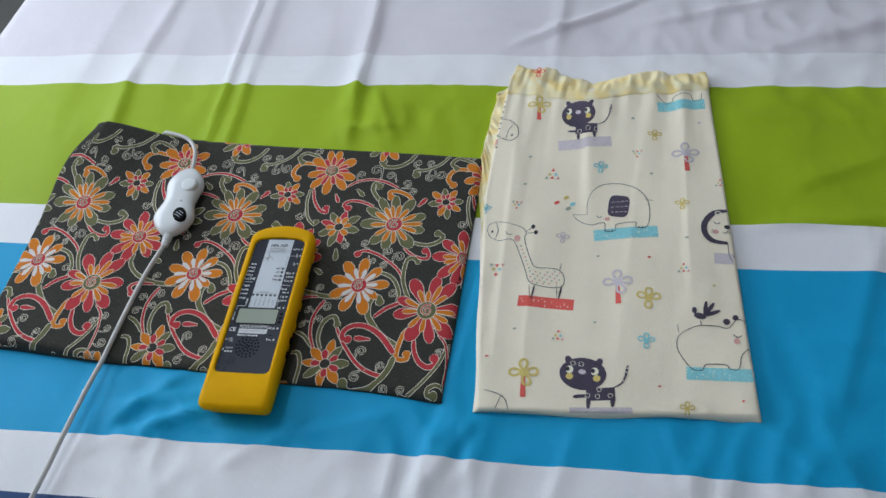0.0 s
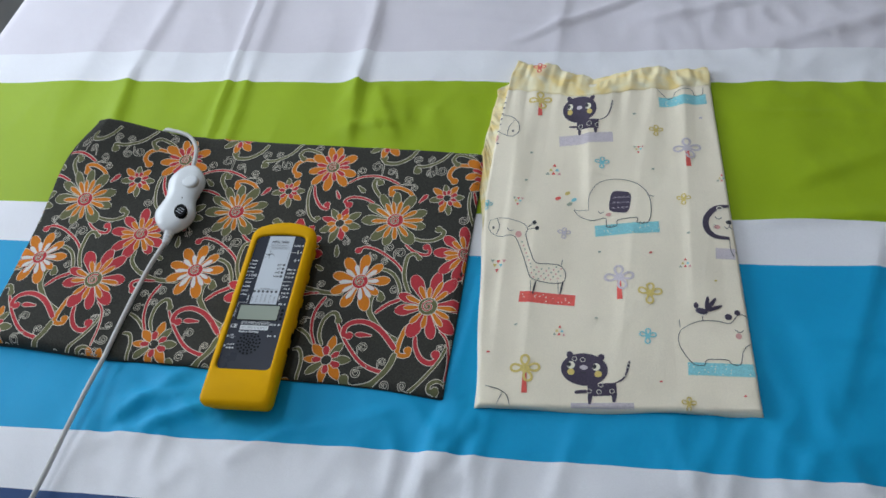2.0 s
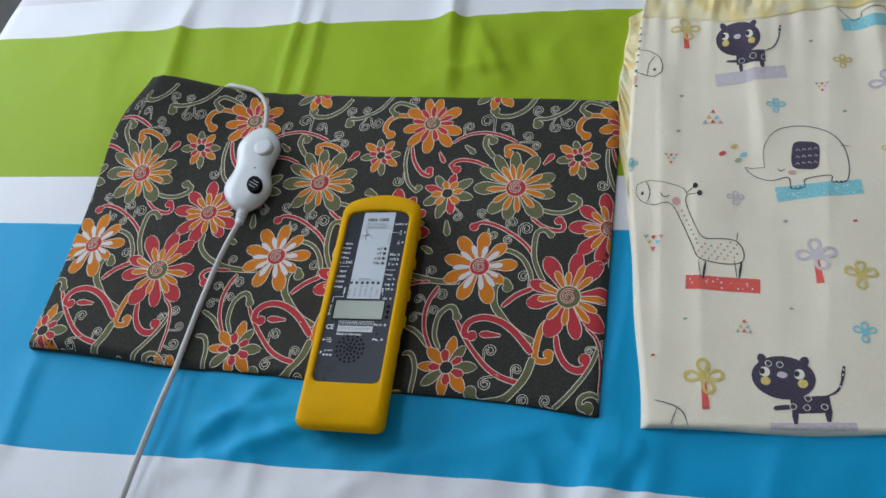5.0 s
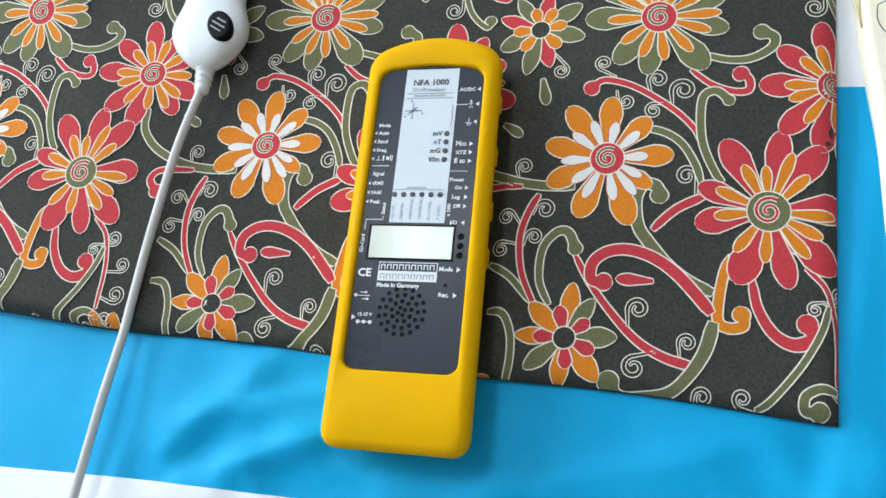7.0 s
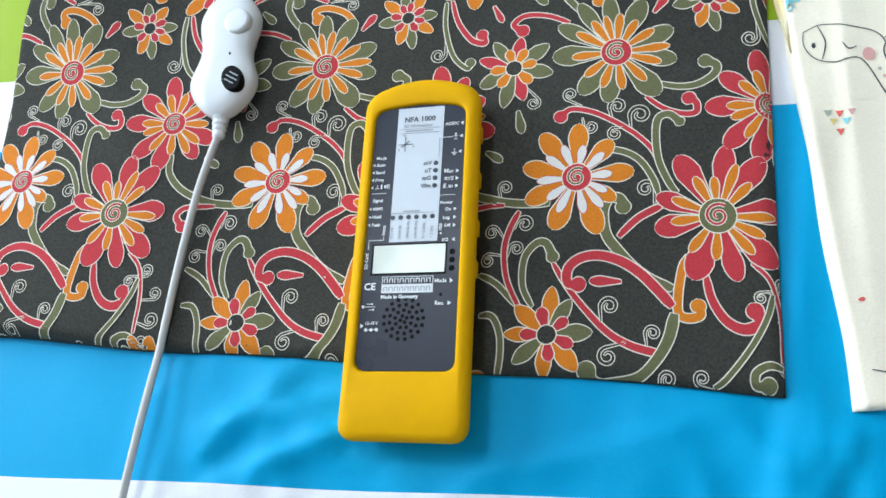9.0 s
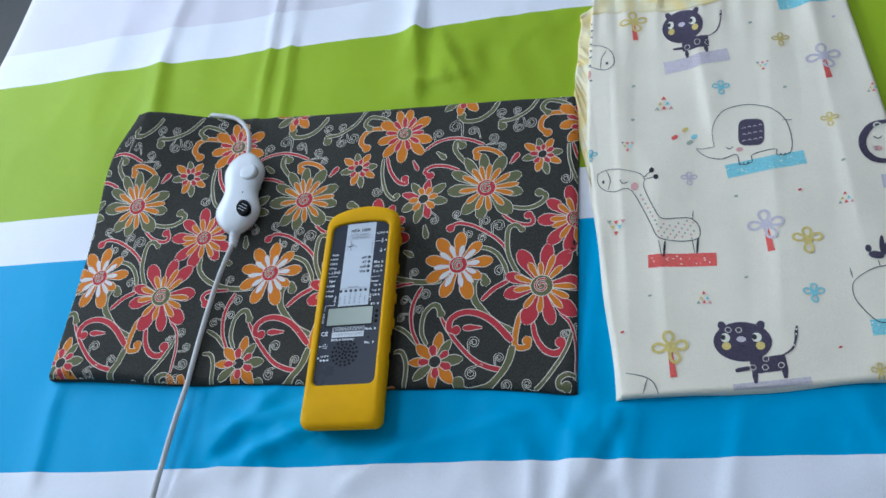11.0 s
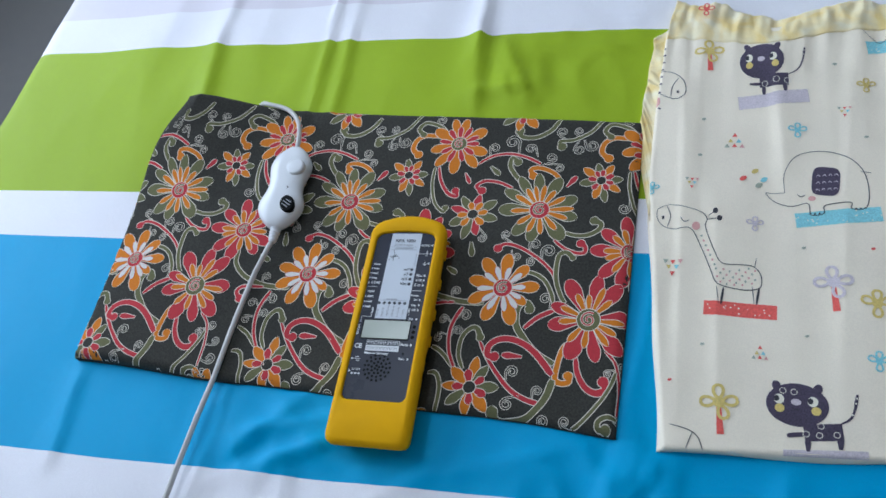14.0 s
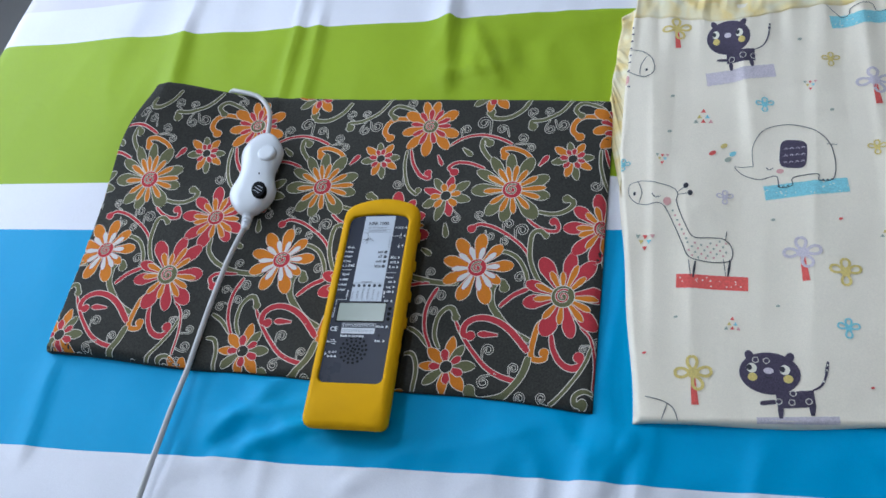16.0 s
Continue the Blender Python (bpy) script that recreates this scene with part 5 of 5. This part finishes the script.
spot("coral", 114.4, -189.6, 1.4, 0.9, 20)


# ---- the meter's face: films, display, lettering, buttons ----
def plate(name, material, x0, x1, y0, y1, z, parent, label="", thick=0.0003, bevel=0.0):
    return boxed(name, parent, material, (x0 / 1000, x1 / 1000, y0 / 1000, y1 / 1000, z - 0.0004, z + thick), bevel, label)


def lettering(text, x, y, size, material, parent, angle=0, align="LEFT", z=0.0):
    """Raised print in the built-in font; size is the height of a capital in mm."""
    cu = bpy.data.curves.new("lettering", "FONT")
    cu.body, cu.size, cu.align_x, cu.resolution_u, cu.extrude, cu.offset = text, size / 1000 * 1.58, align, 2, 0.00002, size / 1000 * 0.045
    tmp = new("lettering", cu)
    bpy.context.view_layer.update()
    me = bpy.data.meshes.new_from_object(tmp.evaluated_get(bpy.context.evaluated_depsgraph_get()))
    bpy.data.objects.remove(tmp)
    me.name = "lettering"
    me.materials.clear()
    me.materials.append(material)
    ob = new("lettering", me)
    ob.parent = parent
    ob.matrix_local = pose(x / 1000, y / 1000, z, 0, 0, angle)
    return ob


def arrow(x, y, way, z, size=1.5):
    bm = bmesh.new()
    s = size / 1000
    pts = [(x / 1000 + way * s, y / 1000), (x / 1000 - way * 0.3 * s, y / 1000 + 0.9 * s), (x / 1000 - way * 0.3 * s, y / 1000 - 0.9 * s)]
    loft(bm, [[(*p, z - 0.0001) for p in pts], [(*p, z + 0.00012) for p in pts]])
    bmesh.ops.recalc_face_normals(bm, faces=bm.faces)
    return part("arrow", bm, WHITE_INK, face, smooth=False)


face = [o for o in meter.children if o.name.startswith("face_panel")][0]
Z1 = FACE + 0.00035
strip = plate("silver_strip", SILVER, -13.8, 14.8, 3.0, 88.5, FACE, face, "pale silver label strip", 0.0002)
lettering("NFA 1000", -9.6, 79.2, 2.9, DARK_INK, face, z=Z1)
lettering("3D NF-Analyser", -9.8, 75.6, 1.75, GREY_INK, face, z=Z1)
for y in (74.4, 71.6):
    plate("rule", GREY_INK, -12.5, 12.5, y - 0.12, y + 0.12, Z1, face, thick=0.0001)
plate("text_bar", GREY_INK, -8.5, 8.5, 72.6, 73.5, Z1, face, thick=0.00005)
plate("axis_line", DARK_INK, -12.6, -3.4, 64.3, 64.6, Z1, face, thick=0.0001)
plate("axis_line", DARK_INK, -8.4, -8.1, 59.8, 69.4, Z1, face, thick=0.0001)
ax = plate("axis_line", DARK_INK, -3.2, 3.2, -0.15, 0.15, Z1, face, thick=0.0001)
ax.matrix_local = pose(-0.0082, 0.0645, 0, 0, 0, 38)
for s, x, y in (("y", -9.6, 69.8), ("x", -3.4, 62.4), ("z", -12.4, 60.6)):
    lettering(s, x, y, 1.2, DARK_INK, face, z=Z1)


def dot(x, y, r, material, z=Z1, name="indicator"):
    return part(name, disc(x / 1000, y / 1000, z - 0.0006, z + 0.0002, r / 1000, r / 1000, n=16), material, face)


for s, y in (("mV", 51.2), ("nT", 46.5), ("mG", 41.7), ("V/m", 36.9)):
    dot(11.4, y, 1.45, DARK_INK)
    lettering(s, 9.0, y - 1.1, 2.3, DARK_INK, face, align="RIGHT", z=Z1)
plate("rule", GREY_INK, -13.6, 12.6, 20.4, 20.6, Z1, face, thick=0.0001)
plate("text_bar", GREY_INK, -6.5, 3.5, 21.2, 22.0, Z1, face, thick=0.00005)
for i, s in enumerate(("16.7 Hz", "50/60 Hz", "100/120 Hz", "150/180 Hz", "R < 2 kHz", "> 2 kHz")):
    x = -12.6 + 4.75 * i
    dot(x, 17.9, 1.4, DARK_INK)
    lettering(s, x + 0.75, 4.6, 1.45, GREY_INK, face, 90, z=Z1)
lettering("x 1000", 17.2, 6.6, 1.5, WHITE_INK, face, 90, z=Z1)
lettering("Status", -16.6, 7.2, 1.6, WHITE_INK, face, 90, z=Z1)
lettering("SD-Card", -25.6, -13.0, 1.7, WHITE_INK, face, 90, z=Z1)
plate("rule", WHITE_INK, -26.1, -25.8, -1.0, 4.2, Z1, face, thick=0.0001)
plate("rule", WHITE_INK, -26.1, -17.0, 4.2, 4.5, Z1, face, thick=0.0001)
plate("rule", WHITE_INK, -17.3, -17.0, 4.5, 6.4, Z1, face, thick=0.0001)
for s, y, tip in (("Mode", 55.4, 0), ("Auto", 51.0, 1), ("Band", 46.2, 1), ("Freq.", 41.4, 1), ("Signal", 28.2, 0), ("tRMS", 23.0, 1), ("Hold", 18.0, 1), ("Peak", 13.0, 1)):
    lettering(s, -25.6 + (0.4 if tip else 0.0), y, 1.75, WHITE_INK, face, z=Z1)
    if tip:
        arrow(-26.4, y + 0.9, -1, Z1, 1.1)
arrow(-26.4, 37.4, -1, Z1, 1.1)
for x0, x1, y0, y1 in ((-25.0, -22.4, 36.6, 36.9), (-23.8, -23.5, 36.6, 39.0), (-21.4, -20.6, 36.4, 39.2), (-19.4, -18.0, 36.9, 38.6), (-17.4, -17.0, 36.3, 39.3), (-16.5, -16.1, 36.3, 39.3)):
    plate("icon_bar", WHITE_INK, x0, x1, y0, y1, Z1, face, thick=0.0001)
plate("rule", WHITE_INK, -26.6, -17.6, 33.4, 33.7, Z1, face, thick=0.0001)
lettering("AC/DC", 16.0, 75.2, 1.7, WHITE_INK, face, z=Z1)
arrow(26.6, 76.1, -1, Z1, 1.3)
plate("rule", WHITE_INK, 13.0, 21.0, 67.3, 67.6, Z1, face, thick=0.0001)
plate("rule", GREY_INK, 12.8, 13.1, 55.2, 67.6, Z1, face, thick=0.0001)
dot(22.6, 69.3, 0.6, WHITE_INK, name="icon_dot")
for x0, x1, y0, y1 in ((22.45, 22.75, 66.4, 68.8), (21.5, 23.7, 67.8, 68.1), (21.7, 22.2, 65.6, 66.4), (23.0, 23.5, 65.6, 66.4), (22.1, 22.4, 57.2, 59.6), (20.6, 23.9, 56.9, 57.2), (21.2, 23.3, 56.2, 56.5), (21.8, 22.7, 55.5, 55.8)):
    plate("icon_bar", WHITE_INK, x0, x1, y0, y1, Z1, face, thick=0.0001)
arrow(26.4, 67.6, -1, Z1, 1.3)
arrow(26.0, 57.6, -1, Z1, 1.3)
for s, sub, y in (("M", "3D", 44.4), ("XYZ", "", 39.8), ("E", "3D", 35.0)):
    lettering(s, 16.6 if sub else 17.0, y, 2.3 if sub else 1.8, WHITE_INK, face, z=Z1)
    if sub:
        lettering(sub, 19.4, y, 1.5, WHITE_INK, face, z=Z1)
    arrow(24.2, y + 1.0, 1, Z1, 1.4)
plate("rule", WHITE_INK, 15.2, 24.0, 30.4, 30.7, Z1, face, thick=0.0001)
for s, x, y, tip in (("Power", 15.4, 25.0, 0), ("On", 18.4, 20.8, 1), ("Log", 17.4, 15.8, 1), ("Off", 18.4, 11.0, 1), ("I/O", 17.6, 2.4, -1)):
    lettering(s, x, y, 1.75, WHITE_INK, face, z=Z1)
    if tip:
        arrow(24.0 if tip > 0 else 24.6, y + 0.9, tip, Z1, 1.3)
for y in (-3.8, -8.6, -13.4):
    dot(23.9, y, 1.7, BLACK, FACE)
bezel = plate("display_bezel", BLACK, -23.6, 20.8, -16.6, 1.9, FACE, face, "black display frame", 0.0003)
plate("display", LCD, -22.3, 20.0, -15.6, 1.0, FACE + 0.0004, bezel, "grey-green liquid crystal display", 0.0001)
plate("logo_frame", WHITE_INK, -16.2, 13.8, -27.2, -17.6, FACE, face, "white framed maker's mark", 0.0001)
plate("logo_field", NAVY, -15.8, 13.4, -22.1, -18.0, FACE + 0.0002, face, thick=0.0001)
for k in range(9):
    x = -15.0 + 3.12 * k
    for x0, x1, y0, y1 in ((x, x + 0.45, 0.0, 2.6), (x + 1.9, x + 2.3, 0.0, 2.6), (x + 0.45, x + 1.9, 2.2, 2.6)):
        plate("mark_bar", WHITE_INK, x0, x1, -21.4 + y0, -21.4 + y1, FACE + 0.0003, face, thick=0.0001)
        plate("mark_bar", GREY_INK, x0, x1, -26.2 + y0, -26.2 + y1, FACE + 0.0002, face, thick=0.0001)
lettering("Made in Germany", -16.2, -30.4, 1.9, WHITE_INK, face, z=Z1)
lettering("Mode", 14.6, -21.6, 1.9, WHITE_INK, face, z=Z1)
arrow(23.8, -20.7, 1, Z1, 1.5)
lettering("Rec.", 15.4, -34.4, 1.9, WHITE_INK, face, z=Z1)
arrow(23.2, -33.5, 1, Z1, 1.5)
dot(18.4, -28.6, 0.9, BLACK, FACE, "microphone_hole")
lettering("CE", -26.6, -25.2, 3.6, WHITE_INK, face, z=Z1)
for x0, x1, y0, y1 in ((-26.2, -18.8, -35.2, -34.9), (-24.0, -21.2, -33.6, -33.3), (-22.8, -20.2, -36.9, -36.6)):
    plate("icon_bar", WHITE_INK, x0, x1, y0, y1, Z1, face, thick=0.0001)
dot(-26.2, -35.0, 0.9, WHITE_INK, name="icon_dot")
dot(-21.0, -33.4, 0.6, WHITE_INK, name="icon_dot")
dot(-20.0, -36.7, 0.6, WHITE_INK, name="icon_dot")
arrow(-26.4, -46.0, 1, Z1, 1.5)
lettering("12-15 V", -24.2, -45.2, 1.5, WHITE_INK, face, z=Z1)
for x in (-23.4, -20.4, -17.2):
    dot(x, -48.2, 0.95, WHITE_INK, name="icon_dot")
plate("icon_bar", WHITE_INK, -23.4, -17.2, -48.35, -48.05, Z1, face, thick=0.0001)
hole = disc(0, 0, -0.0003, 0.00012, 0.0012, 0.0012, n=12)
hole_mesh = bpy.data.meshes.new("speaker_hole")
hole.to_mesh(hole_mesh)
hole.free()
hole_mesh.materials.append(BLACK)
for r, count, off in ((1.9, 4, 0.4), (5.0, 9, 0.2), (8.2, 13, 0.0), (11.4, 17, 0.05)):
    for k in range(count):
        a = 2 * math.pi * k / count + off
        ob = new("speaker_hole", hole_mesh)
        ob.parent = face
        ob.location = ((-2.0 + r * math.cos(a)) / 1000, (-42.2 + r * math.sin(a)) / 1000, FACE)
for y in (-0.0255, -0.0420):
    boxed("side_switch", meter, BLACK, (0.0320, 0.0356, y - 0.003, y + 0.003, 0.006, 0.011), 0.0006, "black slide switch")
for y in (0.075, 0.045, 0.015, -0.010):
    boxed("side_notch", meter, YELLOW, (0.0320, 0.0352, y - 0.005, y + 0.005, 0.005, 0.012), 0.0008)
